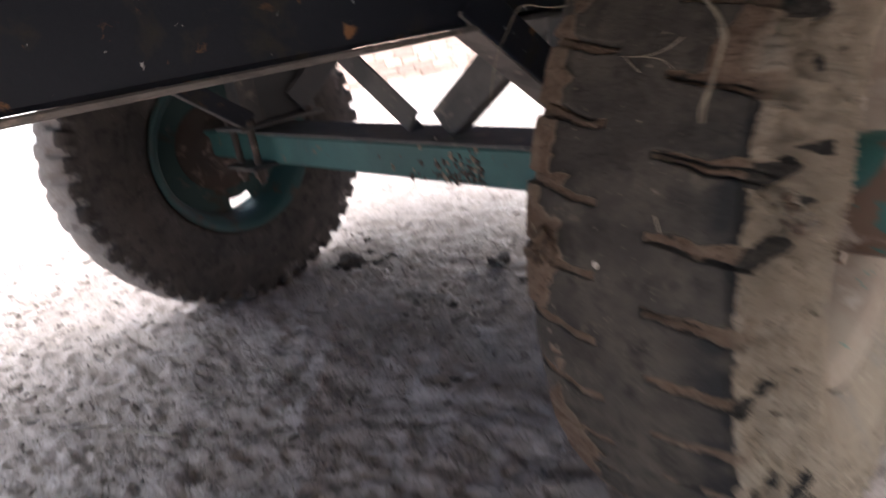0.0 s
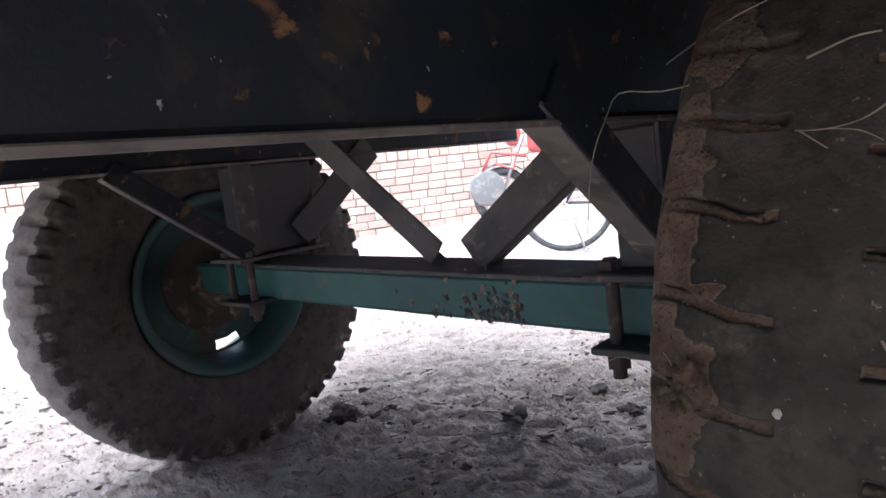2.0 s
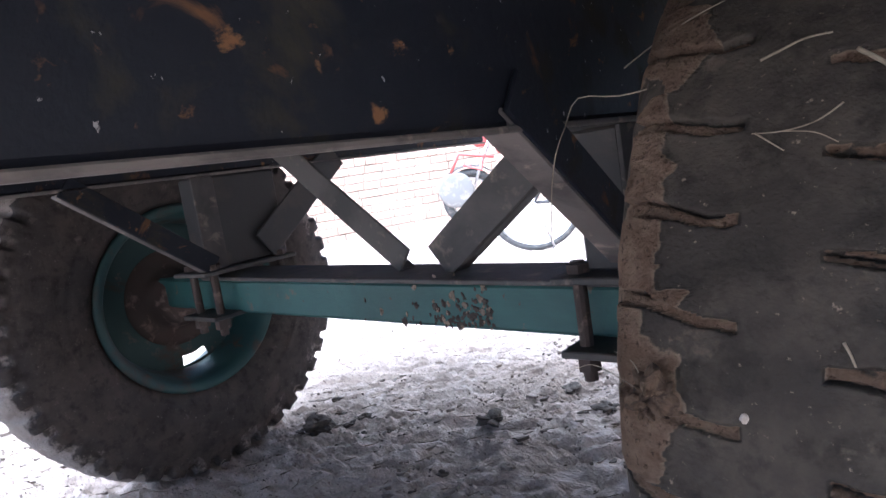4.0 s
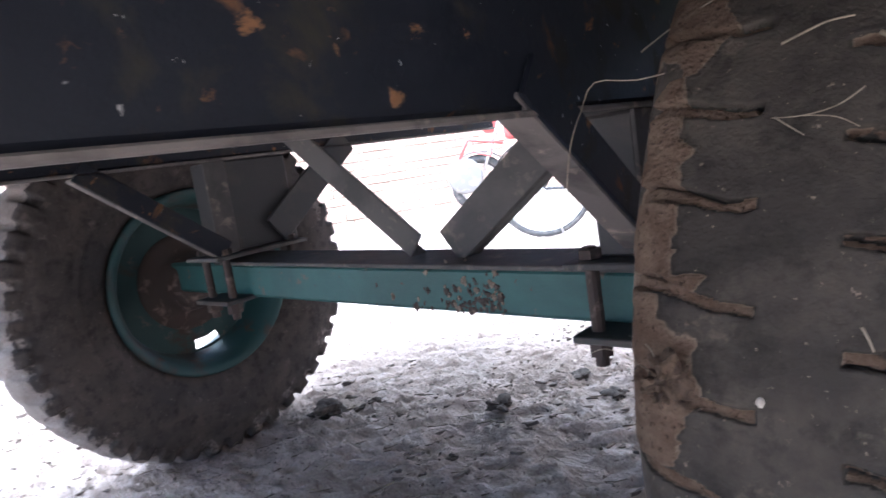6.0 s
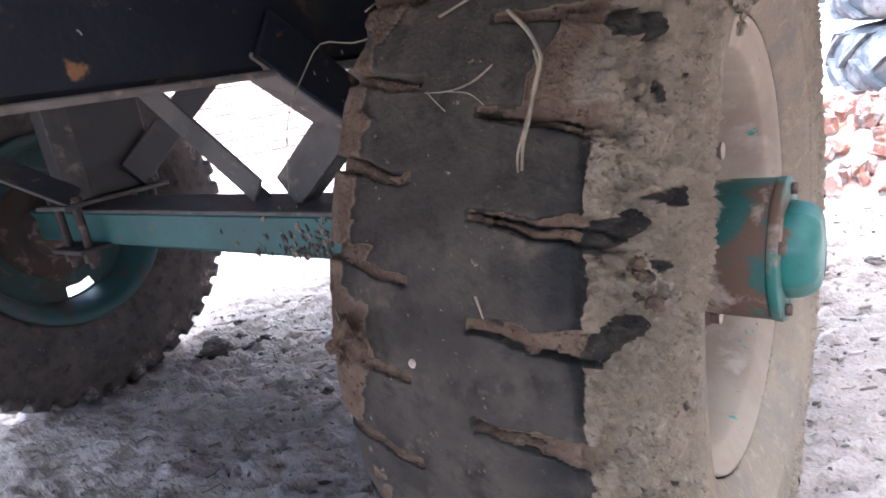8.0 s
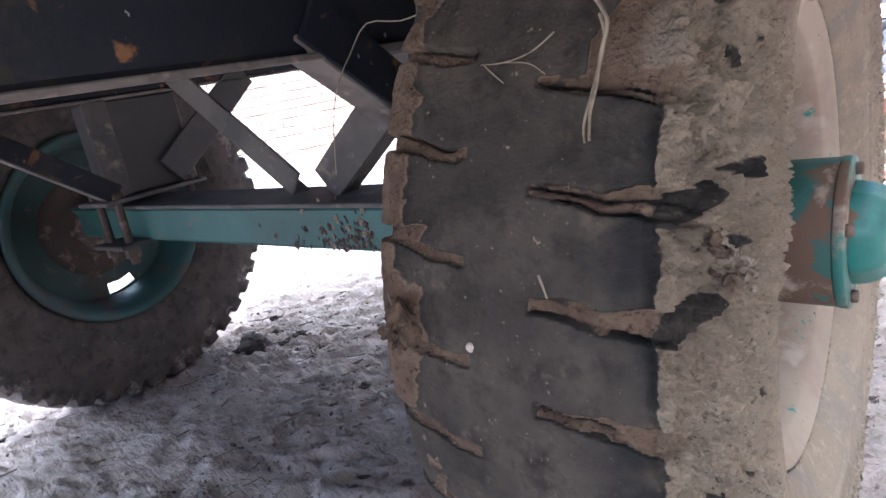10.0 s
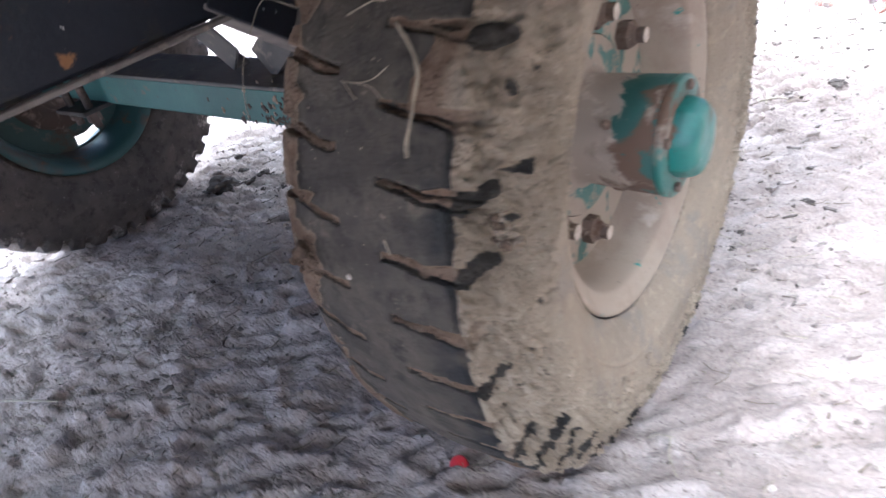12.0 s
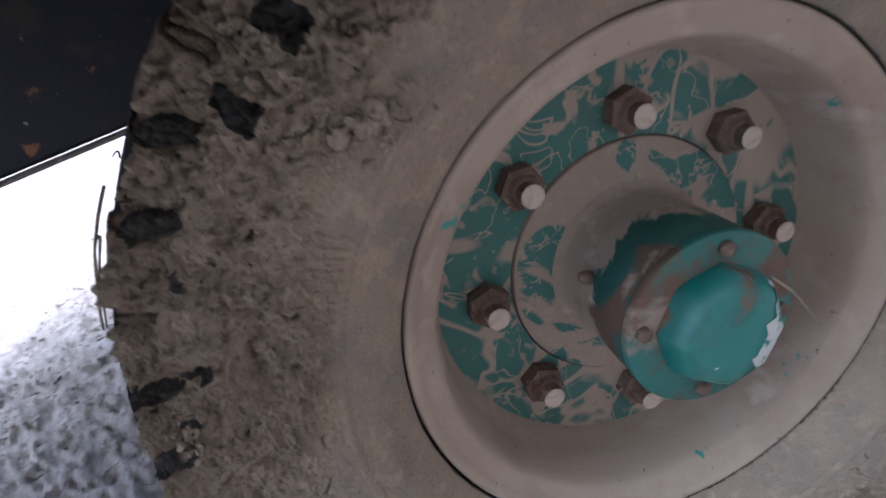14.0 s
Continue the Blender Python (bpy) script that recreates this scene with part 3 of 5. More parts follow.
# ---- brick wall with a mud-plastered foot ----
W0, WD = Vector((-9.47, -2.74, -0.02)), Vector((0.447, 0.895, 0)).normalized()
WN = Vector((WD.y, -WD.x, 0))
WM = Matrix.Translation(W0) @ Matrix((WD, WN * -1, (0, 0, 1))).transposed().to_4x4()
wall_core = boxed((-4, 0.02, -0.1), (16, 0.22, 2.0), 0.0)
wall = part("wall_back", wall_core, mortar)
wall.matrix_basis = WM
tagged(wall, "yard wall of pale red bricks in mud mortar", "wall", kind="structure")
COURSE = 0.098


def brick_spots():
    """Every brick of the wall: its middle, size and whether it stands on end."""
    rng = random.Random(5)
    z, row = 0.0, 0
    while z < 1.9:
        stand = row == 9
        h = 0.185 if stand else COURSE
        length = 0.135 if stand else 0.235
        s = -3.9 + (0.5 * length if row % 2 else 0)
        while s < 15.8:
            l = length * rng.uniform(0.9, 1.08)
            yield s + l / 2, z + h / 2, l - 0.014, h - 0.014, rng.uniform(-0.008, 0.008), rng.uniform(-1.2, 1.2)
            s += l
        z += h
        row += 1


# ---- tyres ----
def tyre_mesh(name, sect, n_ang, n_sec, field, shrink=1.0, weight=(1, 1, 1, 1, 1, 1)):
    """A tyre turned from its section, its surface raised and lowered by field(angle, across, radius, place)."""
    s = np.array(sect)
    d = np.concatenate([[0], np.cumsum(np.hypot(*np.diff(s, axis=0).T))])
    w = np.interp(np.linspace(0, 1, 400), (0, 0.60, 0.66, 0.86, 0.92, 1), weight)
    w = np.concatenate([[0], np.cumsum(w[1:])])
    t = d[-1] * np.interp(np.linspace(0, w[-1], n_sec), w, np.linspace(0, 1, 400))
    fine = np.stack([np.interp(t, d, s[:, 0]), np.interp(t, d, s[:, 1])], -1)
    for _ in range(3):
        fine[1:-1] = 0.25 * fine[:-2] + 0.5 * fine[1:-1] + 0.25 * fine[2:]
    tan = np.gradient(fine, axis=0)
    tan /= np.linalg.norm(tan, axis=1)[:, None]
    nrm = np.stack([-tan[:, 1], tan[:, 0]], -1)
    th = np.linspace(0, 2 * np.pi, n_ang, endpoint=False)
    TH, X = np.meshgrid(th, fine[:, 0], indexing="ij")
    R = np.broadcast_to(fine[:, 1], TH.shape)
    P = np.stack([X, -R * np.cos(TH), R * np.sin(TH)], -1)
    D, mud, cake, earth, black = field(TH, X, R, P)
    X2, R2 = X + nrm[:, 0] * D, R + nrm[:, 1] * D
    R2 = 0.236 + (R2 - 0.236) * shrink
    V = np.stack([X2, -R2 * np.cos(TH), R2 * np.sin(TH)], -1)
    ii = np.arange(n_ang * n_sec).reshape(n_ang, n_sec)
    jj = np.roll(ii, -1, axis=0)
    faces = np.stack([ii[:, :-1], jj[:, :-1], jj[:, 1:], ii[:, 1:]], -1).reshape(-1, 4)
    me = bpy.data.meshes.new(name)
    me.from_pydata(V.reshape(-1, 3).tolist(), [], faces.tolist())
    a = me.attributes.new("mud", "FLOAT", "POINT")
    a.data.foreach_set("value", np.clip(mud, 0, 1).reshape(-1).astype(np.float32))
    for key, val in (("cake", cake), ("earth", earth), ("black", black)):
        a = me.attributes.new(key, "FLOAT", "POINT")
        a.data.foreach_set("value", np.clip(val, 0, 1).reshape(-1).astype(np.float32))
    return me


TC = -0.046  # the middle of the tyre, from the plane of the stud tips
PITCH = 360 / 44
WALL = [(-0.090, 0.236), (-0.098, 0.246), (-0.113, 0.272), (-0.122, 0.305), (-0.125, 0.335), (-0.121, 0.37), (-0.112, 0.40)]
WORN = WALL + [(-0.102, 0.418), (-0.091, 0.4335), (-0.076, 0.4395), (-0.045, 0.4445), (0, 0.447)]
SQUARE = WALL[:-1] + [(-0.112, 0.396), (-0.101, 0.412), (-0.0965, 0.425), (-0.0945, 0.4345), (-0.0925, 0.4375), (-0.088, 0.4395), (-0.076, 0.4415), (-0.045, 0.4450), (0, 0.447)]
LUGGED = WALL + [(-0.105, 0.424), (-0.096, 0.437), (-0.080, 0.4435), (-0.045, 0.4485), (0, 0.450)]


def whole(half, other=None):
    """A tyre's section from its inner half and its outer half, which are alike unless both are given."""
    return [(x + TC, r) for x, r in half] + [(-x + TC, r) for x, r in (other or half)[-2::-1]]


GROOVE_IN, GROOVE_OUT = -0.024, 0.020


def along(th, phase, r):
    """Signed distance round the tyre from the nearest groove of that phase."""
    deg = np.degrees(th)
    return np.radians((deg - phase + PITCH / 2) % PITCH - PITCH / 2) * r


def worn_field(th, x, r, p):
    x = x - TC - 0.004
    deg = np.degrees(th)
    tread = step(0.425, 0.434, r)
    wob = 0.009 * (fbm(p * 48, 3, 2) - 0.5)
    rough = fbm(p * 60, 3, 11) - 0.5
    fine = fbm(p * 170, 2, 13) - 0.5
    grit = fbm(p * 330, 2, 14) - 0.5
    scab = step(0.49, 0.54, fbm(p * 105, 2, 16)) + step(0.50, 0.55, fbm(p * 58, 2, 18))
    n1 = fbm(p * 24, 3, 4)
    block = np.floor((deg - 3.4) / PITCH)
    chance = vnoise(np.stack([block * 1.7, block * 0.0, block * 0.0], -1), 9)
    outer = x > 0.05
    # short grooves from the inner shoulder, packed with earth that has shrunk from the rubber
    dl = along(th, 6.9 + 36.0 * np.clip(GROOVE_IN - 0.018 - x, 0, 0.06), 0.94 * r) + wob
    hl = 0.0040 + 0.0016 * (chance - 0.5) + 0.05 * np.clip(-0.055 - x, 0, 0.03)
    el = np.minimum(hl - np.abs(dl), GROOVE_IN - x)
    gl = step(-0.0005, 0.0007, el) * step(0.40, 0.415, r) * (x < 0.05)
    # grooves that open towards the outer shoulder
    dr = along(th, 3.6 - 16.0 * np.clip(x - GROOVE_OUT - 0.012, 0, 0.055), 0.94 * r) + wob
    hr = 0.0040 + 0.05 * np.clip(x - GROOVE_OUT - 0.01, 0, 0.03) + 0.10 * np.clip(x - 0.066, 0, 0.03) + 0.003 * (n1 - 0.5)
    er = np.minimum(hr - np.abs(dr), x - GROOVE_OUT)
    gr = step(-0.0005, 0.0007, er) * step(0.40, 0.415, r)
    g = np.maximum(gl, gr)
    gappy = step(0.42, 0.50, fbm(p * 30, 2, 31))
    crack = np.maximum(step(0.0021, 0.0011, el) * gl * (dl > -0.3 * hl), step(0.0021, 0.0011, er) * gr * (dr < 0.2 * hr)) * gappy
    split = step(0.0015, 0.0006, np.abs(dr + 0.010 * (n1 - 0.5))) * gr * step(0.46, 0.54, fbm(p * 22, 2, 33))
    crack = np.maximum(crack, split)
    bare_groove = step(0.60, 0.66, n1 + 0.4 * (0.032 - x)) * gr * step(0.062, 0.05, x)
    disp = -g * (0.0012 + 0.004 * (rough + 0.5)) - crack * 0.008 - bare_groove * 0.005
    mud = g * (1 - bare_groove) * (1 - crack)
    # plaques of brown earth on the inner shoulder, flat with broken edges
    ragged = x + 0.065 * (n1 - 0.5) + 0.012 * (chance - 0.5)
    inn = step(-0.0635, -0.0655, ragged) * step(0.40, 0.43, r) * step(0.42, 0.45, fbm(p * 19, 3, 17) + 0.25 * (chance - 0.5)) * (x < 0)
    disp = disp + inn * (0.0040 + 0.003 * rough) * (1 - gl)
    mud = np.maximum(mud, inn)
    # outer shoulder and wall: caked below the blocks' square edge
    out = np.maximum(step(0.0885, 0.0900, x + 0.006 * (n1 - 0.5)), outer * step(0.418, 0.41, r))
    cake = step(0.285, 0.375, r + 0.15 * (fbm(p * 9, 3, 41) - 0.5))
    zone = outer & (x > 0.072) & (r > 0.30)
    f1, f2 = np.full(x.shape, 0.5), np.full(x.shape, 0.5)
    bent_p = p + 0.006 * (np.stack([fbm(p * 60, 2, 101), fbm(p * 60, 2, 103), fbm(p * 60, 2, 105)], -1) - 0.5)
    f1[zone] = cells(bent_p[zone] * 100.0, 3)
    f2[zone] = cells(bent_p[zone] * 210.0, 4)
    thick = step(0.47, 0.56, fbm(p * 16, 3, 91) + 0.25 * (r - 0.39)) * cake * zone
    fine_c = step(0.38, 0.50, fbm(p * 23, 3, 95)) * cake * zone
    pits = step(0.43, 0.39, fbm(p * 95, 3, 97)) * zone
    split_n = np.abs(fbm(p * 30, 3, 111) - 0.5)
    split_m = np.abs(fbm(p * 62, 2, 113) - 0.5)
    dry = zone * step(0.016, 0.005, split_n) * step(0.43, 0.52, fbm(p * 13, 2, 115))
    dry = np.maximum(dry, 0.8 * zone * step(0.022, 0.007, split_m) * step(0.50, 0.58, fbm(p * 18, 2, 117)) * step(0.32, 0.35, r))
    dry = dry * step(0.44, 0.54, fbm(p * 50, 2, 119))
    gaps = thick * step(0.58, 0.70, f1) * step(0.45, 0.6, fbm(p * 30, 2, 99))
    disp = disp + out * (1 - g * 0.5) * (0.0012 * step(0.25, 0.27, r) + cake * (0.002 + 0.009 * rough + 0.006 * fine + 0.005 * grit + 0.0024 * scab) + thick * 0.010 * (0.52 - f1) + fine_c * 0.008 * (0.5 - f2) - 0.0035 * pits * cake - 0.003 * gaps - 0.006 * dry)
    # rubber bars that climb out of the grooves over the shoulder
    s = np.where(outer, 0.437 - r, -1.0)
    count = np.floor((deg - 3.4) / PITCH + 0.5)
    luck = vnoise(np.stack([count * 1.7, count * 0.0, count * 0.0], -1), 9)
    luck = np.where(count == 3, 0.0, np.where((count >= 1) & (count <= 4), 0.75, luck))
    da = along(th, 1.7 + np.degrees(np.clip(s, 0, 0.06) * 0.42 / 0.41) + 0.8 * (luck - 0.5), 0.41) + 0.3 * wob
    ell = 1 - ((s - 0.020) / 0.021) ** 2 - (da / (0.0095 + 0.005 * (luck - 0.5))) ** 2 + 0.55 * (fbm(p * 50, 2, 61) - 0.5)
    there = step(0.30, 0.36, luck) * (s > 0)
    bar = step(0.0, 0.22, ell) * there
    disp = disp + there * (0.006 * step(-0.2, 0.7, ell) - 0.003 * step(0.30, 0.05, np.abs(ell)))
    # dark worn lugs lower on the wall, half hidden by the cake
    lug = outer * step(0.0125, 0.0095, np.abs(along(th, 3.4 + PITCH / 2, r) + 2.0 * wob)) * step(0.368, 0.374, r + 0.6 * wob) * step(0.402, 0.396, r + 0.6 * wob) * step(0.52, 0.60, fbm(p * 21, 2, 65) + 0.15 * (chance - 0.5))
    disp = disp + 0.003 * lug
    wall_mud = out * (0.55 + 0.45 * cake) * (1 - 0.8 * lug)
    wall_mud = np.maximum(wall_mud, 0.8 * out * step(0.40, 0.37, r) * (1 - 0.9 * lug)) * (1 - 0.3 * step(0.60, 0.66, fbm(p * 11, 3, 71)) * (1 - cake) * step(0.28, 0.32, r))
    # rubber shows in pits, gaps and cracks, painting in their shade too
    wall_mud = wall_mud * (1 - 0.30 * pits * cake * step(0.36, 0.40, r)) * (1 - 0.45 * gaps) * (1 - 0.6 * dry)
    mud = np.maximum(mud, wall_mud)
    # worn raised marks on the wall
    ticks = step(0.2, 0.6, np.sin(th * 250.0)) * step(0.293, 0.296, r) * step(0.320, 0.317, r) * outer * (np.abs((deg - 31.0 + 20.0) % 120.0 - 20.0) < 9)
    disp = disp + 0.0022 * ticks + 0.0016 * outer * (step(0.288, 0.290, r) - step(0.294, 0.296, r))
    inner_wall = (x < -0.05) * step(0.42, 0.40, r)
    mud = np.maximum(mud, inner_wall * (0.25 + 0.5 * step(0.45, 0.6, n1)))
    disp = disp + tread * (1 - g) * (0.0010 * rough + 0.0006 * fine)
    edge_x = outer * step(0.082, 0.092, x)
    earth = np.maximum(g * step(0.100, 0.086, x), inn)
    # the blocks' outer ends are clean and black
    black = step(0.040, 0.074, x + 0.05 * (n1 - 0.5)) * step(0.096, 0.090, x) * (0.25 + 0.75 * step(0.36, 0.56, fbm(p * 34, 3, 63))) * tread
    # earth that spreads from the grooves over the ends of some blocks
    spread = np.where(block == 3, 0.30, np.where((block >= 0) & (block < 3), -0.3, 0.16 * (chance - 0.75) - 0.05))
    plate = step(0.47, 0.49, fbm(p * 17, 3, 131) + 0.6 * (x - 0.070) + spread - 1.5 * (np.abs(dr) - 0.012) * (spread < 0.1)) * step(0.052, 0.055, x + 0.05 * (n1 - 0.5)) * step(0.41, 0.425, r) * outer
    disp = disp + plate * (1 - crack) * (0.0025 + 0.004 * rough)
    mud = np.maximum(mud, plate * (1 - crack))
    earth = np.maximum(earth, plate * step(0.094, 0.076, x + 0.03 * (n1 - 0.5)))
    black = black * (1 - plate)
    mud = mud * (1 - bar)
    black = np.maximum(black * (1 - bar), np.maximum(0.20 * bar, 0.5 * lug))
    # the gap's shade round the rim is painted: the bead goes black, without mud
    edge_r = 0.2376 + 0.002 * (n1 - 0.5)
    bead = step(0.0012, -0.0012, r - edge_r) * outer
    disp = disp - 0.003 * bead
    mud, earth, black = mud * (1 - bead), earth * (1 - bead), np.maximum(black, bead)
    return disp, mud, (1 - bead) * np.maximum(0.7 * np.maximum(np.maximum(g, inn), plate), 0.06 + edge_x * (0.14 + 0.8 * cake)), earth, black


def lugged_field(th, x, r, p):
    n1 = fbm(p * 22, 3, 5)
    rough = fbm(p * 60, 2, 12) - 0.5
    side = np.where(x > TC, 1.0, -1.0)
    far_in = np.abs(x - TC)
    d = along(th, np.where(side > 0, 0.0, 3.6) + 0.0 * x, r)
    hw = 0.011 + 0.004 * (n1 - 0.5)
    gap = step(hw + 0.003, hw - 0.003, np.abs(d))
    tread = step(0.425, 0.436, r) * step(0.028, 0.045, far_in)
    wallg = step(0.402, 0.420, r) * step(0.082, 0.092, far_in)
    disp = -0.011 * np.where(x > TC, 0.35, 1.0) * gap * np.maximum(tread, wallg)
    disp = disp + 0.003 * step(0.40, 0.415, r) * (1 - gap) + 0.004 * rough * step(0.36, 0.40, r)
    disp = disp + 0.0015 * (step(0.30, 0.302, r) - step(0.308, 0.31, r)) + 0.001 * rough
    mud = 0.25 * step(0.4, 0.65, n1) + 0.30 * gap * step(0.45, 0.6, n1) * np.maximum(tread, wallg)
    mud = np.maximum(mud, 0.5 * step(0.56, 0.66, fbm(p * 12, 3, 77)) * step(0.34, 0.40, r))
    # the outer wall and most of the tread: pale dust with skylight painted in
    pale = step(-0.150, -0.128, x + 0.03 * (n1 - 0.5)) * step(0.40, 0.42, r)
    pale = np.maximum(pale, step(-0.013, 0.007, x))
    mud = np.maximum(mud, pale * 0.95)
    return disp, mud, pale, 0 * x, 0 * x


def nut_mesh():
    bm = bmesh.new()
    lathe(bm, [(-0.037, 0.020), (-0.034, 0.0205), (-0.021, 0.0205), (-0.018, 0.0165)], 6, close=True)
    lathe(bm, [(-0.018, 0.015), (-0.013, 0.0125), (-0.012, 0.0105), (-0.001, 0.0105), (0.0, 0.009)], 14, close=True)
    bmesh.ops.rotate(bm, verts=bm.verts, matrix=Matrix.Rotation(0.2, 3, "X"))
    me = bpy.data.meshes.new("wheel_nut")
    bm.normal_update()
    bm.to_mesh(me)
    bm.free()
    me.materials.append(stud_mat)
    me.materials.append(tip_mat)
    for f in me.polygons:
        f.material_index = int(f.center.x > -0.0008)
    return me


NUT = nut_mesh()


def child(name, me, parent, m=None, label=""):
    """One more object on a mesh that is shared, under a part or a thing, in its own coordinates."""
    ob = new(name, me)
    ob.parent = parent
    ob.matrix_basis = m or Matrix()
    if label:
        ob["label"] = label
    return ob


def local(name, bm, material, parent, label="", smooth=True):
    ob = part(name, bm, material, None, label, smooth)
    ob.parent = parent
    return ob


def make_wheel(trailer, m, near):
    """A truck wheel: its rim is the part, the rest hangs under it. Local x points out from the trailer."""
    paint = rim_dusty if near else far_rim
    bm = bmesh.new()
    lathe(bm, [(0.036, 0.2355), (0.0415, 0.2365), (0.0455, 0.2345), (0.0455, 0.231), (0.041, 0.226), (0.036, 0.219), (0.033, 0.211), (0.030, 0.2065), (0.022, 0.2045), (0.016, 0.2015), (-0.005, 0.198), (-0.030, 0.194), (-0.036, 0.190), (-0.052, 0.190), (-0.075, 0.195), (-0.105, 0.202), (-0.130, 0.209), (-0.142, 0.217), (-0.149, 0.228), (-0.1485, 0.2345), (-0.143, 0.2365)], 120)
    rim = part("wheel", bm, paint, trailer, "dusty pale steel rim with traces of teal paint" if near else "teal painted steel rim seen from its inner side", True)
    rim.matrix_basis = m
    if near:
        local("tyre", tyre_mesh("tyre", whole(WORN, SQUARE), 1900, 330, worn_field, 0.938, (1, 1, 3.2, 3.2, 1, 1)), worn_rubber, rim, "worn truck tyre caked with dried tan mud")
    else:
        local("tyre", tyre_mesh("tyre", whole(LUGGED), 700, 120, lugged_field), lug_rubber, rim, "dark dusty tyre with deep shoulder lugs")
    # disc, with a hand hole in it
    bm = bmesh.new()
    n, radii = 120, (0.1925, 0.186, 0.158, 0.119)
    rows = [[bm.verts.new((x, -r * math.cos(2 * math.pi * k / n), r * math.sin(2 * math.pi * k / n))) for k in range(n)] for x in (-0.0365, -0.0445) for r in radii]
    hole = set() if near else {(1, k % n) for k0 in (89,) for k in range(k0, k0 + 8)}
    for side in (0, 1):
        for j in range(3):
            for k in range(n):
                if (j, k) in hole:
                    continue
                a, b = rows[4 * side + j], rows[4 * side + j + 1]
                f = (a[k], a[(k + 1) % n], b[(k + 1) % n], b[k])
                bm.faces.new(f if side else f[::-1])
    for j in (0, 3):
        for k in range(n):
            bm.faces.new((rows[j][k], rows[j][(k + 1) % n], rows[4 + j][(k + 1) % n], rows[4 + j][k]))
    bmesh.ops.recalc_face_normals(bm, faces=bm.faces)
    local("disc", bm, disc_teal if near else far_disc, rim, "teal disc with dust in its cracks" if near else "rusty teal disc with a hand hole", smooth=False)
    bm = bmesh.new()
    lathe(bm, [(-0.047, 0.1175), (-0.036, 0.1175), (-0.0345, 0.116), (-0.034, 0.082), (-0.031, 0.075), (-0.026, 0.0705), (0.0, 0.0715), (0.036, 0.0728), (0.0755, 0.0734), (0.0775, 0.071), (0.0775, 0.050)], 72)
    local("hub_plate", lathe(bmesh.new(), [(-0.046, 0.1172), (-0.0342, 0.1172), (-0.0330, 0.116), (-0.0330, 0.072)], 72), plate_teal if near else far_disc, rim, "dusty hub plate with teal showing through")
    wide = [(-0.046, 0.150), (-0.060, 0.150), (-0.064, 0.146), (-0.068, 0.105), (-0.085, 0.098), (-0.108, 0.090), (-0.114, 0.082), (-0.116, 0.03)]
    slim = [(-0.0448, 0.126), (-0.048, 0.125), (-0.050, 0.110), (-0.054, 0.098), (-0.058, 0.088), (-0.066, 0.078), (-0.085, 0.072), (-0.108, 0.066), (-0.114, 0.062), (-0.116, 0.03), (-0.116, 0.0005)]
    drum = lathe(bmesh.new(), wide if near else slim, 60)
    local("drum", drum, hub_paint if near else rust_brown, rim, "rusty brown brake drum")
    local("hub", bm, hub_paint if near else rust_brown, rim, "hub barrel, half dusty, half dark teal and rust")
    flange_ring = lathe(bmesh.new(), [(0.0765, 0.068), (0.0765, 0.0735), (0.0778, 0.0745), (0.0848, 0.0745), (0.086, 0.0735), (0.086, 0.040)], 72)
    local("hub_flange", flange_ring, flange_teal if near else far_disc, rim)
    cap = lathe(bmesh.new(), [(0.086, 0.0505), (0.091, 0.0503), (0.100, 0.0488), (0.107, 0.0460), (0.112, 0.0420), (0.1155, 0.036), (0.117, 0.024), (0.1175, 0.012), (0.1175, 0.0004)], 64)
    for v in cap.verts:
        a = math.atan2(v.co.z, v.co.y) + 0.3
        k = 1 - 0.9 * (1 - math.cos(math.pi / 8) / math.cos(a % (math.pi / 4) - math.pi / 8))
        v.co.y, v.co.z = v.co.y * k, v.co.z * k
        v.co.x += 0.0016 * noise.noise(v.co * 40)
    if near:
        scuff = cap.copy()
        away = [f for f in scuff.faces if not (f.calc_center_median().y * 0.85 - f.calc_center_median().z * 0.5 > 0.0215 and f.calc_center_median().x > 0.098)]
        bmesh.ops.delete(scuff, geom=away, context="FACES")
        for v in scuff.verts:
            v.co = Vector((v.co.x + 0.0006, v.co.y * 1.012, v.co.z * 1.012))
        local("scuff", scuff, scuff_mat, rim, "pale scuffed patch on the hub cap")
    local("hub_cap", cap, cap_teal, rim, "bright teal hub cap with scuffed paint")
    for k in range(8):
        a = radians(79.5 - 45 * k)
        child("wheel_nut", NUT, rim, Matrix.Translation((0, 0.1444 * math.cos(a), 0.1444 * math.sin(a))) @ Matrix.Rotation(k * 0.7, 4, "X"))
    for k in range(4):
        a = radians(71.2 + 90 * k)
        b = bmesh.new()
        lathe(b, [(0.0855, 0.0065), (0.0915, 0.0062), (0.0925, 0.004)], 6, close=True, m=Matrix.Translation((0, 0.062 * math.cos(a), 0.062 * math.sin(a))))
        local("flange_bolt", b, stud_mat, rim)
    # a pinch of grease fitting on the barrel
    b = lathe(bmesh.new(), [(0.0, 0.0065), (0.006, 0.006), (0.010, 0.004)], 8, close=True, axis="z", m=Matrix.Translation((0.018, -0.061, 0.038)) @ Matrix.Rotation(radians(58), 4, "X"))
    local("grease_nipple", b, stud_mat, rim)
    if near:
        # loose earth on the wall
        rng = random.Random(31)
        for k in range(46):
            size = rng.choice((0.003, 0.004, 0.004, 0.005, 0.006, 0.008, 0.010))
            bm = lump(size, 40 + k, 2, 0.5, 1.0)
            bmesh.ops.scale(bm, verts=bm.verts, vec=(0.8, 1, 1))
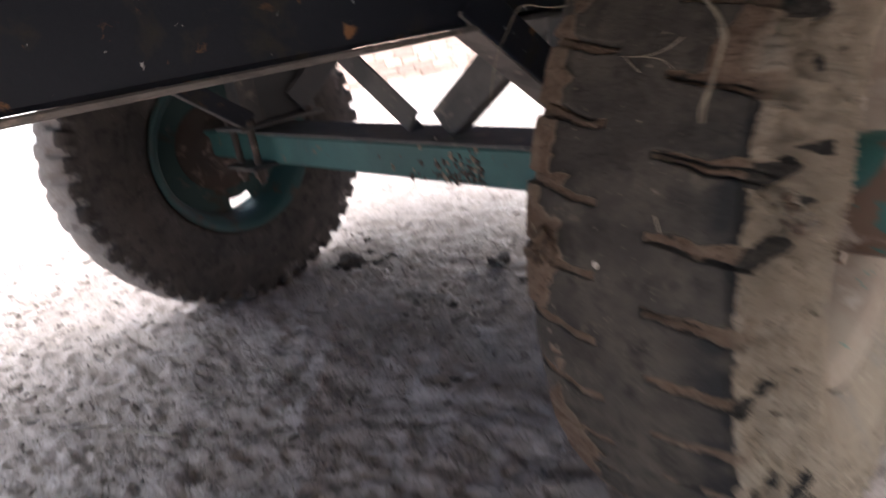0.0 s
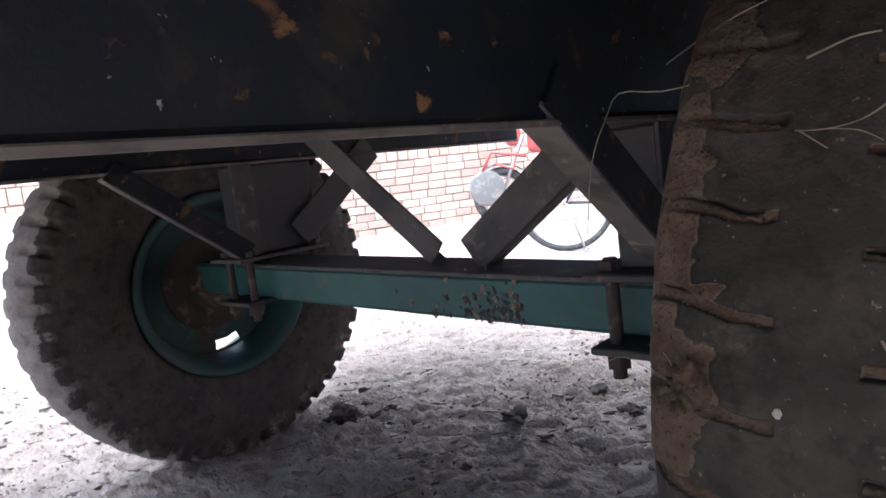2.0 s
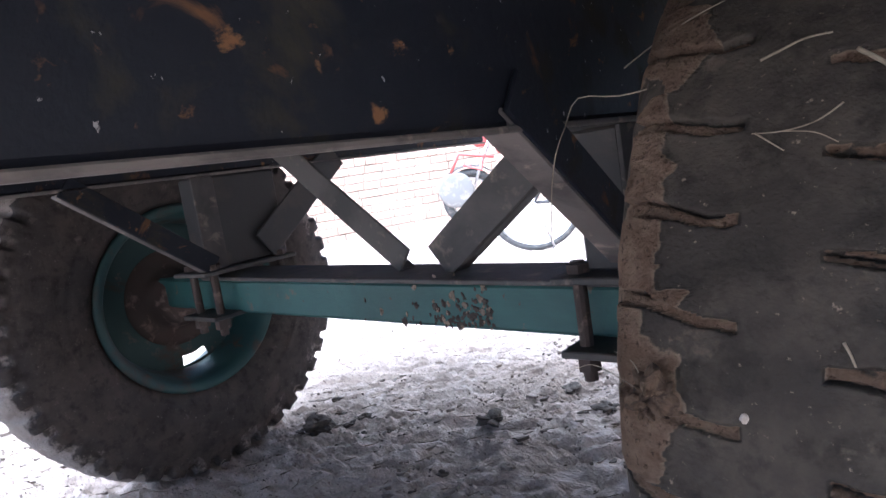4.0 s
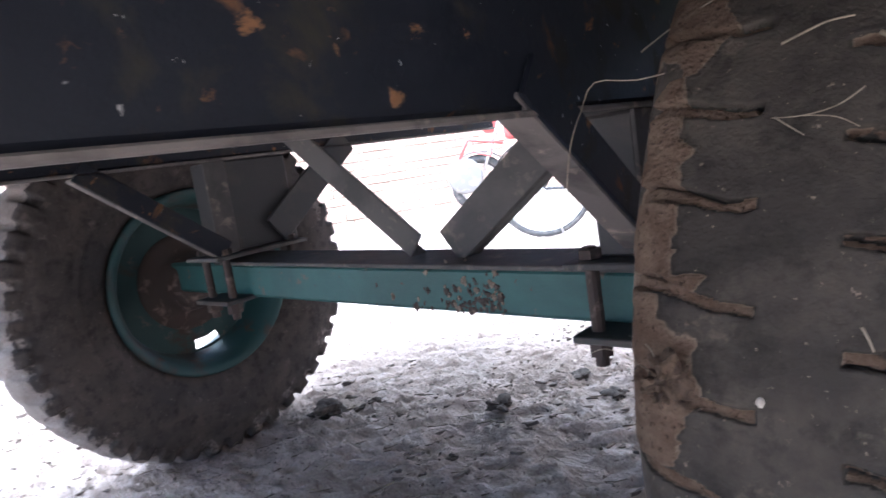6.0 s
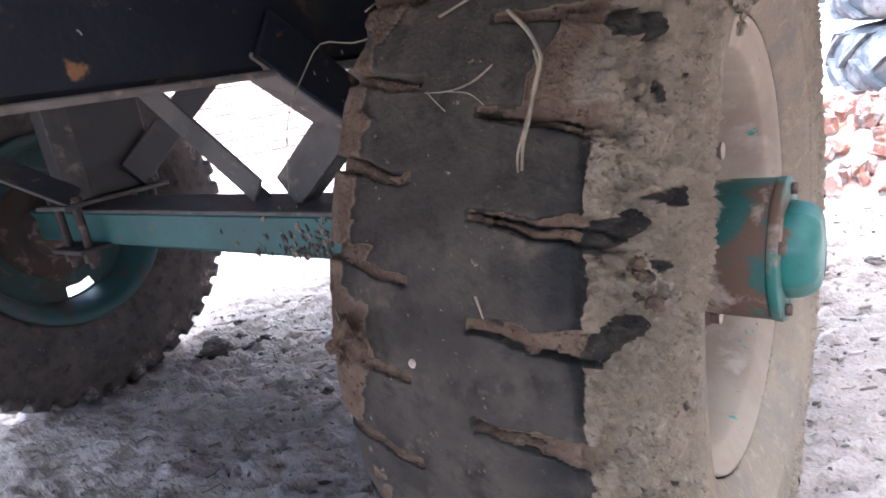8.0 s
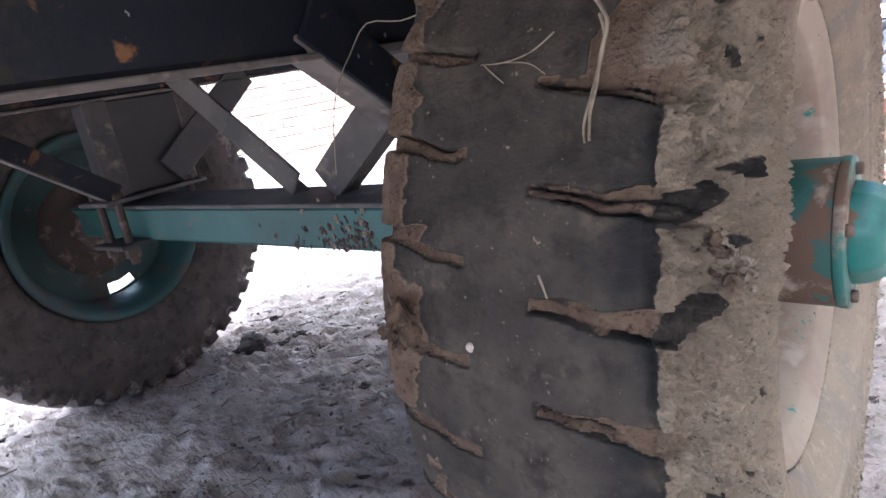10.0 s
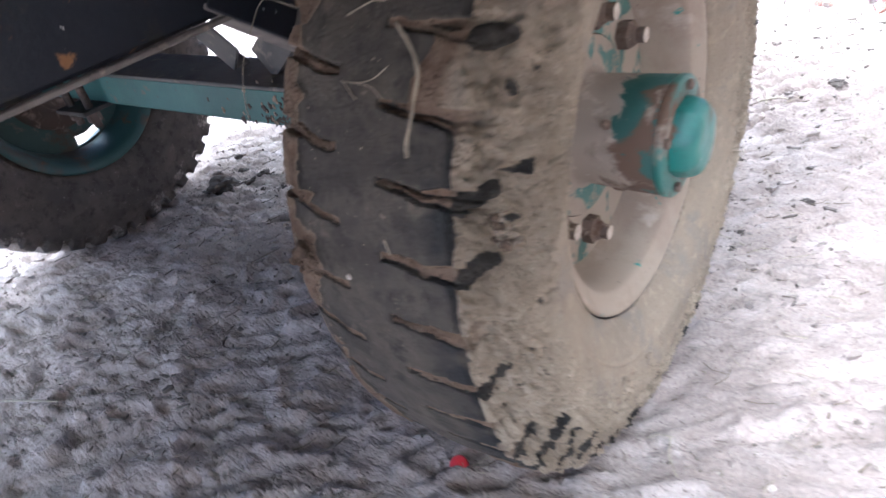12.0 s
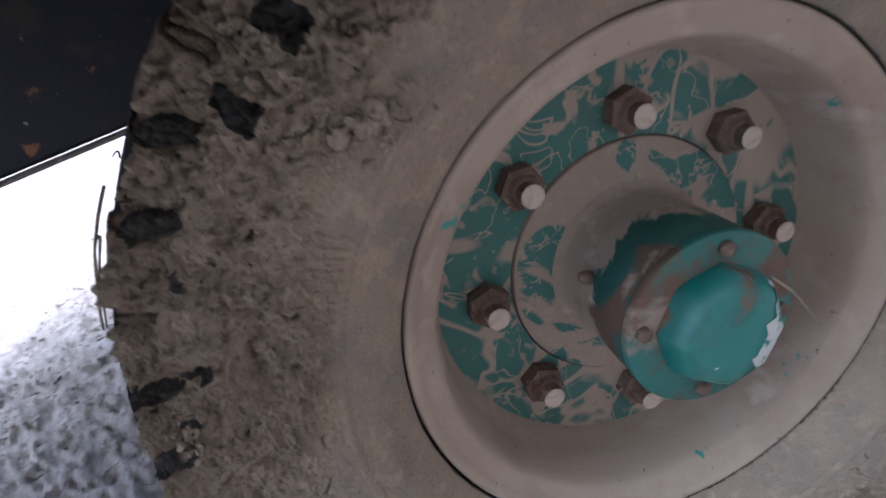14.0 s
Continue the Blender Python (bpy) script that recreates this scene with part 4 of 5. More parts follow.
            bmesh.ops.translate(bm, verts=bm.verts, vec=(0.0835 + rng.uniform(-0.001, 0.002), -0.186 + rng.gauss(0, 0.012), 0.246 + rng.gauss(0, 0.008)))
            local("mud_lump", bm, mud_mat, rim, smooth=False)
        # a crumbly knot of earth on the shoulder beside a groove
        for k in range(26):
            bm = lump(rng.choice((0.003, 0.004, 0.005, 0.006, 0.008)), 140 + k, 2, 0.55, 1.0)
            t = rng.gauss(0, 1)
            bmesh.ops.translate(bm, verts=bm.verts, vec=(0.071 + 0.006 * t + rng.gauss(0, 0.003), -0.375 + rng.gauss(0, 0.004), 0.106 - 0.008 * t + rng.gauss(0, 0.006)))
            local("mud_lump", bm, mud_mat if k % 3 else damp_mud, rim, smooth=False)
    return rim


# ---- the farm trailer ----
trailer = empty("farm_trailer", Matrix.Translation((-0.85, 0, 0)), "flat-bed farm trailer with green side beam and muddy tyres", "trailer")
LEAN = Matrix.Rotation(radians(0.8), 4, "Y")  # the whole axle lies a little lower on this side
near_wheel = make_wheel(trailer, Matrix.Translation((0, 0, 0.4444)) @ Matrix.Rotation(radians(-0.4), 4, "Z") @ LEAN, True)
far_wheel = make_wheel(trailer, Matrix.Translation((-1.612, 0.0, 0.456)) @ LEAN @ Matrix.Rotation(math.pi, 4, "Z"), False)

# axle: teal box beam with a dark plate on it
AXLE = Matrix.Translation((-0.80, 0, 0.4650)) @ Matrix.Rotation(radians(0.95), 4, "Y")
part("axle_beam", boxed((-0.76, -0.05, -0.036), (0.74, 0.05, 0.036), 0.006, AXLE), teal_steel, trailer, "teal painted box axle smeared with mud")
part("axle_plate", boxed((-0.50, -0.062, 0.0365), (0.50, 0.062, 0.0445), 0.002, AXLE), dusty_steel, trailer)
for k in range(120):
    rng = random.Random(900 + k)
    bm = lump(rng.choice((0.003, 0.004, 0.005, 0.006, 0.009)), 900 + k, 2, 0.5)
    bmesh.ops.scale(bm, verts=bm.verts, vec=(1, 0.3, 1.2))
    bmesh.ops.translate(bm, verts=bm.verts, vec=(-0.535 - abs(rng.gauss(0, 0.085)) + 0.02, -0.051, 0.427 + abs(rng.gauss(0, 0.028))))
    part("mud_splash", bm, mud_mat if k % 4 == 0 else dark_clod, trailer)

# chassis rails: box face with a lower flange
for x0, x1, zb, lab in ((-0.341, -0.266, 0.6996, "navy painted chassis rail with rust spots"), (-1.275, -1.20, 0.741, "dark chassis rail")):
    bm = bmesh.new()
    box(bm, (x0, -2.0, zb), (x1, 0.95, 0.950), None, 0.004)
    rail = part("chassis_rail", bm, navy, trailer, lab)
    part("rail_flange", boxed((x1 - 0.003, -2.0, zb - 0.0065), (x1 + 0.007, 0.95, zb - 0.0005), 0.0015), lit_flange_mat, rail, "lower flange coloured pale for light off the ground")
part("centre_beam", boxed((-0.83, -1.95, 0.780), (-0.73, 0.9, 0.950), 0.004), dark_steel, trailer)
for y in (-1.9, -1.2, -0.45, 0.45, 0.88):
    part("cross_member", boxed((-1.198, y - 0.03, 0.858), (-0.832, y + 0.03, 0.948), 0.003), dark_steel, trailer)
    part("cross_member", boxed((-0.728, y - 0.03, 0.858), (-0.343, y + 0.03, 0.948), 0.003), dark_steel, trailer)
    part("outrigger", boxed((-0.264, y - 0.025, 0.910), (0.219, y + 0.025, 0.948), 0.003), dark_steel, trailer)
    part("outrigger", boxed((-1.80, y - 0.025, 0.910), (-1.277, y + 0.025, 0.948), 0.003), dark_steel, trailer)
part("deck", boxed((-1.82, -2.0, 0.952), (0.225, 0.95, 0.970), 0.002), dark_steel, trailer, "dark steel deck")
for x0, x1 in ((0.2275, 0.2475), (-1.842, -1.822)):
    beam = part("side_beam", boxed((x0, -2.0, 0.8309), (x1, 0.95, 0.940), 0.001), green_paint, trailer, "green painted side beam with white hand lettering")
    part("side_board", boxed((x0, -2.0, 0.942), (x1 - 0.006, 0.95, 1.13), 0.003), whitewash, trailer, "weathered whitewashed side board")
    if x0 > 0:
        near_beam = beam
for y0, y1 in ((-2.022, -2.002), (0.952, 0.972)):
    part("end_board", boxed((-1.84, y0, 0.83), (0.245, y1, 1.13), 0.003), green_paint, trailer)


def brace(p0, p1, width, deep, out, material=dusty_steel, web=None):
    """An angle-iron strut from p0 to p1. Its web lies in the plane across the direction out, its other leg goes the other way from the web's lower edge."""
    p0, p1, out = Vector(p0), Vector(p1), Vector(out).normalized()
    d = (p1 - p0).normalized()
    up = d.cross(out)
    up = -up if up.z < 0 else up
    m = Matrix.Translation(p0) @ Matrix((d, out, up)).transposed().to_4x4()
    ln = (p1 - p0).length
    strut = part("brace", boxed((0, -0.006, -width / 2), (ln, 0, width / 2), 0.0015, m), web or material, trailer)
    part("brace_flange", boxed((0, -deep, -width / 2 - 0.0005), (ln, -0.0065, -width / 2 + 0.0055), 0.0015, m), material, strut)
    return strut


# slanting struts under both rails, before and behind the axle
brace((-0.257, -0.318, 0.7300), (-0.257, -0.060, 0.5400), 0.045, 0.045, (1, 0, 0), lit_flange_mat, navy)
brace((-0.257, 0.060, 0.5400), (-0.257, 0.318, 0.7300), 0.045, 0.045, (1, 0, 0), dusty_steel, navy)
brace((-1.193, -0.340, 0.7450), (-1.193, -0.080, 0.5450), 0.042, 0.030, (1, 0, 0), lit_flange_mat, navy)
brace((-1.193, 0.050, 0.5650), (-1.193, 0.300, 0.7530), 0.068, 0.030, (1, 0, 0), dark_steel)
# the pair of struts that stand on the axle and spread to the rails
brace((-0.722, -0.004, 0.5260), (-1.040, -0.004, 0.7790), 0.050, 0.040, (0, -1, 0))
brace((-0.640, -0.010, 0.5240), (-0.346, -0.010, 0.7360), 0.065, 0.040, (0, -1, 0))
# packing boxes between axle and rails
for x0, x1, z0, zt in ((-0.335, -0.272, 0.5195, 0.6920), (-1.275, -1.208, 0.5375, 0.7340)):
    bx = part("packing_box", boxed((x0, -0.085, z0), (x1, 0.115, zt), 0.004), dark_steel, trailer)
    part("packing_plate", boxed((x1 + 0.001, -0.095, z0), (x1 + 0.007, -0.045, zt), 0.001), dusty_steel, bx)
part("packing_plate", boxed((-0.345, -0.24, 0.6930), (-0.272, 0.15, 0.6990), 0.001), dusty_steel, trailer)
# spring clamps: plates and U-bolts round the axle
for xc, zc in ((-0.305, 0.0), (-1.245, 0.018)):
    part("clamp_plate", boxed((xc - 0.065, -0.118, 0.5095 + zc), (xc + 0.065, 0.118, 0.5185 + zc), 0.002), dusty_steel, trailer)
    part("clamp_plate", boxed((xc - 0.065, -0.115, 0.4140 + zc), (xc + 0.065, 0.115, 0.4240 + zc), 0.002), dark_steel, trailer)
    for dx in (-0.042, 0.042):
        for y in (-0.085, 0.085):
            bm = bmesh.new()
            rod(bm, [(xc + dx, y, 0.378 + zc), (xc + dx, y, 0.534 + zc)], 0.009, 10)
            lathe(bm, [(0.392 + zc, 0.016), (0.413 + zc, 0.016)], 6, axis="z", close=True, m=Matrix.Translation((xc + dx, y, 0)))
            lathe(bm, [(0.519 + zc, 0.016), (0.531 + zc, 0.016)], 6, axis="z", close=True, m=Matrix.Translation((xc + dx, y, 0)))
            part("u_bolt", bm, rust_brown, trailer)

# lettering on the green beam: brush strokes, each letter one mesh
def strokes(name, lines, parent):
    """Each line is a run of (y, z, width), drawn with a round-ended brush."""
    bm = bmesh.new()
    for k, pts in enumerate(lines):
        pts = bent([(0.1 * w, y, z) for y, z, w in pts], 8)
        run = [0.0]
        for a, b in zip(pts, pts[1:]):
            run.append(run[-1] + math.hypot(b.y - a.y, b.z - a.z))
        left, right = [], []
        for i, p in enumerate(pts):
            a, b = pts[max(i - 1, 0)], pts[min(i + 1, len(pts) - 1)]
            d = Vector((0, b.y - a.y, b.z - a.z)).normalized()
            n = Vector((0, -d.z, d.y))
            q = Vector((0, p.y, p.z))
            half = 6.4 * p.x * (1 + 0.16 * noise.noise(q * 90 + Vector((k, 0, 0))))
            end = min(run[i], run[-1] - run[i]) / max(half, 1e-4)
            half *= math.sqrt(max(0.05, 1 - (1 - min(1.0, end)) ** 2))
            left.append(q + n * half)
            right.append(q - n * half)
        front = [[bm.verts.new((0.2478 + 0.00015 * k + 0.0001 * len(lines), q.y, q.z)) for q in side] for side in (left, right)]
        for i in range(len(pts) - 1):
            bm.faces.new((front[0][i], front[1][i], front[1][i + 1], front[0][i + 1]))
    geom = bmesh.ops.extrude_face_region(bm, geom=bm.faces[:])
    bmesh.ops.translate(bm, verts=[v for v in geom["geom"] if isinstance(v, bmesh.types.BMVert)], vec=(-0.0006, 0, 0))
    bmesh.ops.recalc_face_normals(bm, faces=bm.faces)
    return part(name, bm, white_paint, parent, "white brush-painted letter")


HEAD = [[(-0.4800, 0.9070, 0.011), (-0.4560, 0.9110, 0.012), (-0.4280, 0.9090, 0.0125), (-0.4120, 0.9100, 0.011), (-0.3930, 0.9090, 0.0105), (-0.3650, 0.9120, 0.0095), (-0.3370, 0.9090, 0.0095), (-0.2980, 0.9070, 0.009), (-0.2650, 0.9010, 0.009), (-0.2160, 0.8960, 0.008), (-0.1820, 0.8900, 0.007)]]
strokes("letter", HEAD, near_beam)
strokes("letter", [[(-0.4670, 0.9110, 0.0105), (-0.4690, 0.8960, 0.0105), (-0.4720, 0.8810, 0.01), (-0.4740, 0.8650, 0.0095), (-0.4700, 0.8540, 0.0085), (-0.4630, 0.8480, 0.005)], [(-0.4660, 0.9090, 0.009), (-0.4730, 0.9230, 0.009), (-0.4610, 0.9340, 0.008), (-0.4360, 0.9320, 0.007)]], near_beam)
strokes("letter", [[(-0.4110, 0.9100, 0.0095), (-0.4130, 0.8970, 0.0095), (-0.4150, 0.8830, 0.0095), (-0.4180, 0.8670, 0.0095), (-0.4180, 0.8550, 0.007)], [(-0.4160, 0.8850, 0.007), (-0.4240, 0.8940, 0.008), (-0.4380, 0.8950, 0.0085), (-0.4490, 0.8870, 0.0085), (-0.4480, 0.8740, 0.0085), (-0.4350, 0.8710, 0.008), (-0.4230, 0.8750, 0.008), (-0.4150, 0.8830, 0.007)], [(-0.4130, 0.8890, 0.0085), (-0.4040, 0.8940, 0.0095), (-0.3930, 0.8930, 0.01), (-0.3840, 0.8850, 0.01), (-0.3830, 0.8720, 0.0105), (-0.3920, 0.8620, 0.0115)]], near_beam)
strokes("letter", [[(-0.3640, 0.8900, 0.009), (-0.3590, 0.8810, 0.0125), (-0.3580, 0.8700, 0.0125), (-0.3510, 0.8600, 0.01), (-0.3390, 0.8540, 0.0085), (-0.3210, 0.8470, 0.0075), (-0.3030, 0.8410, 0.006)], [(-0.3320, 0.9080, 0.0095), (-0.3300, 0.8960, 0.01), (-0.3350, 0.8850, 0.0105), (-0.3460, 0.8760, 0.0115), (-0.3540, 0.8710, 0.011)], [(-0.3310, 0.8880, 0.007), (-0.3200, 0.8830, 0.008), (-0.3090, 0.8830, 0.008), (-0.2980, 0.8870, 0.007)], [(-0.2950, 0.9060, 0.009), (-0.2940, 0.8880, 0.0095), (-0.2920, 0.8710, 0.01), (-0.2890, 0.8570, 0.009), (-0.2870, 0.8470, 0.006)]], near_beam)
strokes("letter", [[(-0.2660, 0.9000, 0.009), (-0.2670, 0.8800, 0.009), (-0.2660, 0.8650, 0.0095), (-0.2650, 0.8550, 0.009), (-0.2630, 0.8470, 0.006)]], near_beam)
strokes("letter", [[(-0.2380, 0.8960, 0.007), (-0.2370, 0.8800, 0.0075), (-0.2360, 0.8690, 0.008), (-0.2320, 0.8630, 0.008), (-0.2270, 0.8650, 0.0075), (-0.2230, 0.8740, 0.007), (-0.2200, 0.8920, 0.007)], [(-0.1940, 0.8900, 0.008), (-0.1920, 0.8740, 0.0075), (-0.1900, 0.8610, 0.0075), (-0.1880, 0.8510, 0.0076), (-0.1860, 0.8460, 0.005)]], near_beam)
# scraped paint and a bolt hole at the beam's joint
bm = boxed((0.2477, -0.192, 0.8312), (0.2489, -0.073, 0.9385), 0.0003)
part("scraped_patch", bm, bare_patch, near_beam, "patch of scraped grey and teal paint")
part("bolt", lathe(bmesh.new(), [(0.2485, 0.009), (0.254, 0.0085), (0.256, 0.006)], 8, close=True, m=Matrix.Translation((0, -0.145, 0.845))), stud_mat, near_beam)
for k, (y, z, s) in enumerate(((-0.3330, 0.8380, 0.0075), (-0.3270, 0.8360, 0.004), (-0.3400, 0.8420, 0.003), (-0.3290, 0.8420, 0.0035), (-0.3350, 0.8340, 0.003))):
    bm = lump(s * 1.6, 70 + k, 2, 0.5)
    bmesh.ops.scale(bm, verts=bm.verts, vec=(0.12, 1, 1))
    bmesh.ops.translate(bm, verts=bm.verts, vec=(0.2478, y, z))
    part("mud_spot", bm, mud_mat, near_beam)

# ---- straw caught on the tyre, and things on the ground ----
def stalk(name, pts, r, material, label, category="straw", steps=5):
    ob = part(name, rod(bmesh.new(), bent(pts, steps), r, 6, 0.6), material, smooth=True)
    return tagged(ob, label, category, "straw caught on the tyre")


stalk("straw", [(-0.0050, -0.3570, 0.7020), (0.0090, -0.3650, 0.6900), (0.0170, -0.3710, 0.6800), (0.0210, -0.3760, 0.6720), (0.0190, -0.3840, 0.6580), (0.0180, -0.3910, 0.6440), (0.0160, -0.3980, 0.6310), (0.0160, -0.4030, 0.6180)], 0.0014, straw_mat, "bent dry straw hanging over muddy tyre tread")
stalk("straw", [(0.0150, -0.3700, 0.6780), (0.0190, -0.3760, 0.6670), (0.0180, -0.3840, 0.6540), (0.0150, -0.3920, 0.6390), (0.0120, -0.3980, 0.6260), (0.0130, -0.4020, 0.6170)], 0.0011, straw_mat, "bent dry straw hanging over muddy tyre tread")
stalk("straw", [(-0.0120, -0.3700, 0.6740), (-0.0250, -0.3750, 0.6660), (-0.0420, -0.3770, 0.6630), (-0.0590, -0.3760, 0.6640)], 0.0006, straw_mat, "thin dry straw stuck in tyre groove")
stalk("straw", [(-0.0420, -0.3770, 0.6630), (-0.0260, -0.3780, 0.6600), (-0.0140, -0.3830, 0.6530)], 0.0005, straw_mat, "thin dry straw stuck in tyre groove")
stalk("straw", [(-0.0570, -0.3760, 0.6640), (-0.0490, -0.3800, 0.6580), (-0.0410, -0.3830, 0.6520)], 0.0006, straw_mat, "thin dry straw stuck in tyre groove")
stalk("straw", [(-0.0130, -0.4230, 0.5520), (-0.0100, -0.4250, 0.5460), (-0.0080, -0.4260, 0.5400)], 0.0009, straw_mat, "short straw end stuck in tyre groove")
stalk("straw", [(-0.0990, -0.3290, 0.7130), (-0.1180, -0.3340, 0.7070), (-0.1650, -0.3130, 0.7060), (-0.2020, -0.3100, 0.7110), (-0.2040, -0.3340, 0.6890), (-0.2050, -0.3520, 0.6690), (-0.2060, -0.3640, 0.6420), (-0.2070, -0.3720, 0.6050)], 0.0007, straw_mat, "long dry grass stalk hanging from tyre shoulder", steps=3)
stalk("straw", [(-0.0560, -0.3520, 0.7070), (-0.0450, -0.3480, 0.7110), (-0.0320, -0.3450, 0.7150), (-0.0180, -0.3460, 0.7150)], 0.0010, straw_mat, "dry grass stalk lying across tyre tread")
stalk("straw", [(-0.1710, -0.2850, 0.7290), (-0.1510, -0.2710, 0.7430), (-0.1090, -0.3120, 0.7480), (-0.0850, -0.3050, 0.7560)], 0.0008, straw_mat, "thin dry grass stalk on tyre shoulder")
stalk("straw", [(-0.1220, -0.4250, 0.5120), (-0.1560, -0.3980, 0.5130), (-0.1780, -0.3880, 0.5150), (-0.1950, -0.3830, 0.5080)], 0.0004, straw_mat, "thin dry grass stalk on tyre shoulder", steps=4)
stalk("straw", [(-0.1220, -0.4250, 0.5120), (-0.1300, -0.4210, 0.5310), (-0.1540, -0.3980, 0.5300)], 0.0005, straw_mat, "thin dry grass stalk on tyre shoulder", steps=4)
for k, (x, y, z, s) in enumerate(((-0.1200, -0.4280, 0.5140, 0.026), (-0.1260, -0.4240, 0.5040, 0.018), (-0.1110, -0.4310, 0.5180, 0.012))):
    bm = lump(0.8 * s, 60 + k, 4, 0.95)
    ob = tagged(part("mud_clump", bm, damp_mud, smooth=False), "clump of dark brown mud stuck on tyre shoulder", "mud", "mud clumps on the tyre")
    ob.location = (x, y, z)
bm = lump(0.0065, 3, 2, 0.2)
peb = tagged(part("pebble", bm, pebble_mat, smooth=True), "pale pebble wedged in a tyre groove", "pebble")
peb.location = (-0.0640, -0.4280, 0.5060)
stalk("straw", [(0.0980, 0.0460, 0.4660), (0.0950, 0.0640, 0.4420), (0.0700, 0.0980, 0.3910), (0.0450, 0.1320, 0.3380)], 0.0011, straw_mat, "bit of straw stuck between hub cap and rim")

CLODS = [(-1.40, 0.25, 0.075), (-1.48, 0.305, 0.035), (-1.35, 0.32, 0.03), (-1.44, 0.215, 0.02), (-0.917, 0.41, 0.045), (-0.70, 0.625, 0.05), (-0.86, 0.72, 0.045), (-1.18, 0.31, 0.02), (-1.51, 0.41, 0.023), (-1.32, 0.38, 0.017), (-1.47, 0.265, 0.028), (-1.37, 0.245, 0.037), (-1.50, 0.295, 0.019), (-1.33, 0.36, 0.028), (-1.27, 0.30, 0.017), (-1.45, 0.37, 0.028), (-0.90, 0.19, 0.019), (-0.46, 0.97, 0.028), (0.12, 1.20, 0.033), (0.161, 0.58, 0.02)]
for k, (x, y, s) in enumerate(CLODS):
    ob = part("earth_clod", lump(s, 100 + k, 3, 0.6, 0.5), dark_clod)
    tagged(ob, "dark crumbly clod of earth lying on the dust", "clod", "clods under the trailer")
    ob.location = (x, y, gz(x, y) + s * 0.2)
bm = bmesh.new()
lathe(bm, [(0.0, 0.012), (0.003, 0.014), (0.012, 0.014), (0.014, 0.012), (0.014, 0.0001)], 20, axis="z")
cap = tagged(part("bottle_cap", bm, red_plastic, smooth=True), "red plastic bottle cap on the dusty ground", "bottle cap")
cap.matrix_basis = Matrix.Translation((-0.150, -0.285, gz(-0.150, -0.285) + 0.002)) @ Matrix.Rotation(0.3, 4, "X")
for k, (x, y, a, l) in enumerate(((-0.053, 1.145, 1.9, 0.12), (-1.20, -0.616, 0.7, 0.11), (-0.01, 1.06, 0.3, 0.07), (-0.62, 1.72, 0.6, 0.22), (-1.05, -0.55, 0.4, 0.16), (-0.93, 0.01, 1.2, 0.07), (-0.35, 0.75, 2.6, 0.09))):
    z = gz(x, y) + 0.012
    dx, dy = math.cos(a) * l / 2, math.sin(a) * l / 2
    ob = part("twig", rod(bmesh.new(), bent([(x - dx, y - dy, z), (x + 0.01, y, z + 0.008), (x + dx, y + dy, z + 0.002)], 4), 0.0028, 6, 0.5), straw_mat if k % 2 == 0 else twig_mat)
    tagged(ob, "thin dry twig lying on the dusty ground", "twig", "twigs on the ground")

rng = random.Random(77)
bm = bmesh.new()
for k in range(900):
    x, y = rng.uniform(-3.2, 1.1), rng.uniform(-1.3, 2.2)
    z = gz(x, y) + 0.004
    a, l = rng.uniform(0, 6.3), rng.uniform(0.012, 0.07)
    b = a + rng.uniform(-0.4, 0.4)
    p0 = (x, y, z)
    p1 = (x + math.cos(a) * l / 2, y + math.sin(a) * l / 2, z + rng.uniform(0, 0.006))
    p2 = (p1[0] + math.cos(b) * l / 2, p1[1] + math.sin(b) * l / 2, z + rng.uniform(-0.002, 0.004))
    rod(bm, [p0, p1, p2], rng.uniform(0.0006, 0.0014), 4, 0.7)
dark = bmesh.new()
for k in range(1100):
    x, y = rng.uniform(-2.6, 0.9), rng.uniform(-1.2, 2.0)
    z = gz(x, y) + 0.003
    a, l = rng.gauss(0.75, 0.5), rng.uniform(0.012, 0.05)
    rod(dark, [(x, y, z), (x + math.cos(a) * l / 2, y + math.sin(a) * l / 2, z + rng.uniform(0, 0.003)), (x + math.cos(a + 0.3) * l, y + math.sin(a + 0.3) * l, z)], rng.uniform(0.0008, 0.002), 4, 0.6)
tagged(part("twig_litter", dark, twig_mat), "dark broken bits of stalk trodden into the dust", "stalks", kind="stuff")
litter = tagged(part("straw_litter", bm, straw_mat), "short bits of straw scattered over the dust", "straw", kind="stuff")
verts, faces = [], []
spots = [(rng.uniform(-3.0, 1.2), rng.uniform(-1.3, 2.3)) for _ in range(24000)]
thick = fbm(np.array([(x * 3.0, y * 3.0, 0.0) for x, y in spots]), 3, 57)
spots = [p for p, c in zip(spots, thick) if c > 0.50 + 0.13 * rng.random()]
heights = ground_height(np.array([p[0] for p in spots]), np.array([p[1] for p in spots]))
for (x, y), gh in zip(spots, heights):
    s = rng.choice((0.0015, 0.002, 0.002, 0.003, 0.003, 0.004, 0.006))
    z = float(gh) + s * 0.25
    base = len(verts)
    for sx, sy, sz in ((1, 0, 0), (-1, 0, 0), (0, 1, 0), (0, -1, 0), (0, 0, 1), (0, 0, -1)):
        j = s * rng.uniform(0.6, 1.2)
        verts.append((x + sx * j + rng.uniform(-1, 1) * s * 0.3, y + sy * j + rng.uniform(-1, 1) * s * 0.3, z + sz * j * 0.7))
    for f in ((0, 2, 4), (2, 1, 4), (1, 3, 4), (3, 0, 4), (2, 0, 5), (1, 2, 5), (3, 1, 5), (0, 3, 5)):
        faces.append(tuple(base + i for i in f))
me = bpy.data.meshes.new("soil_crumbs")
me.from_pydata(verts, [], faces)
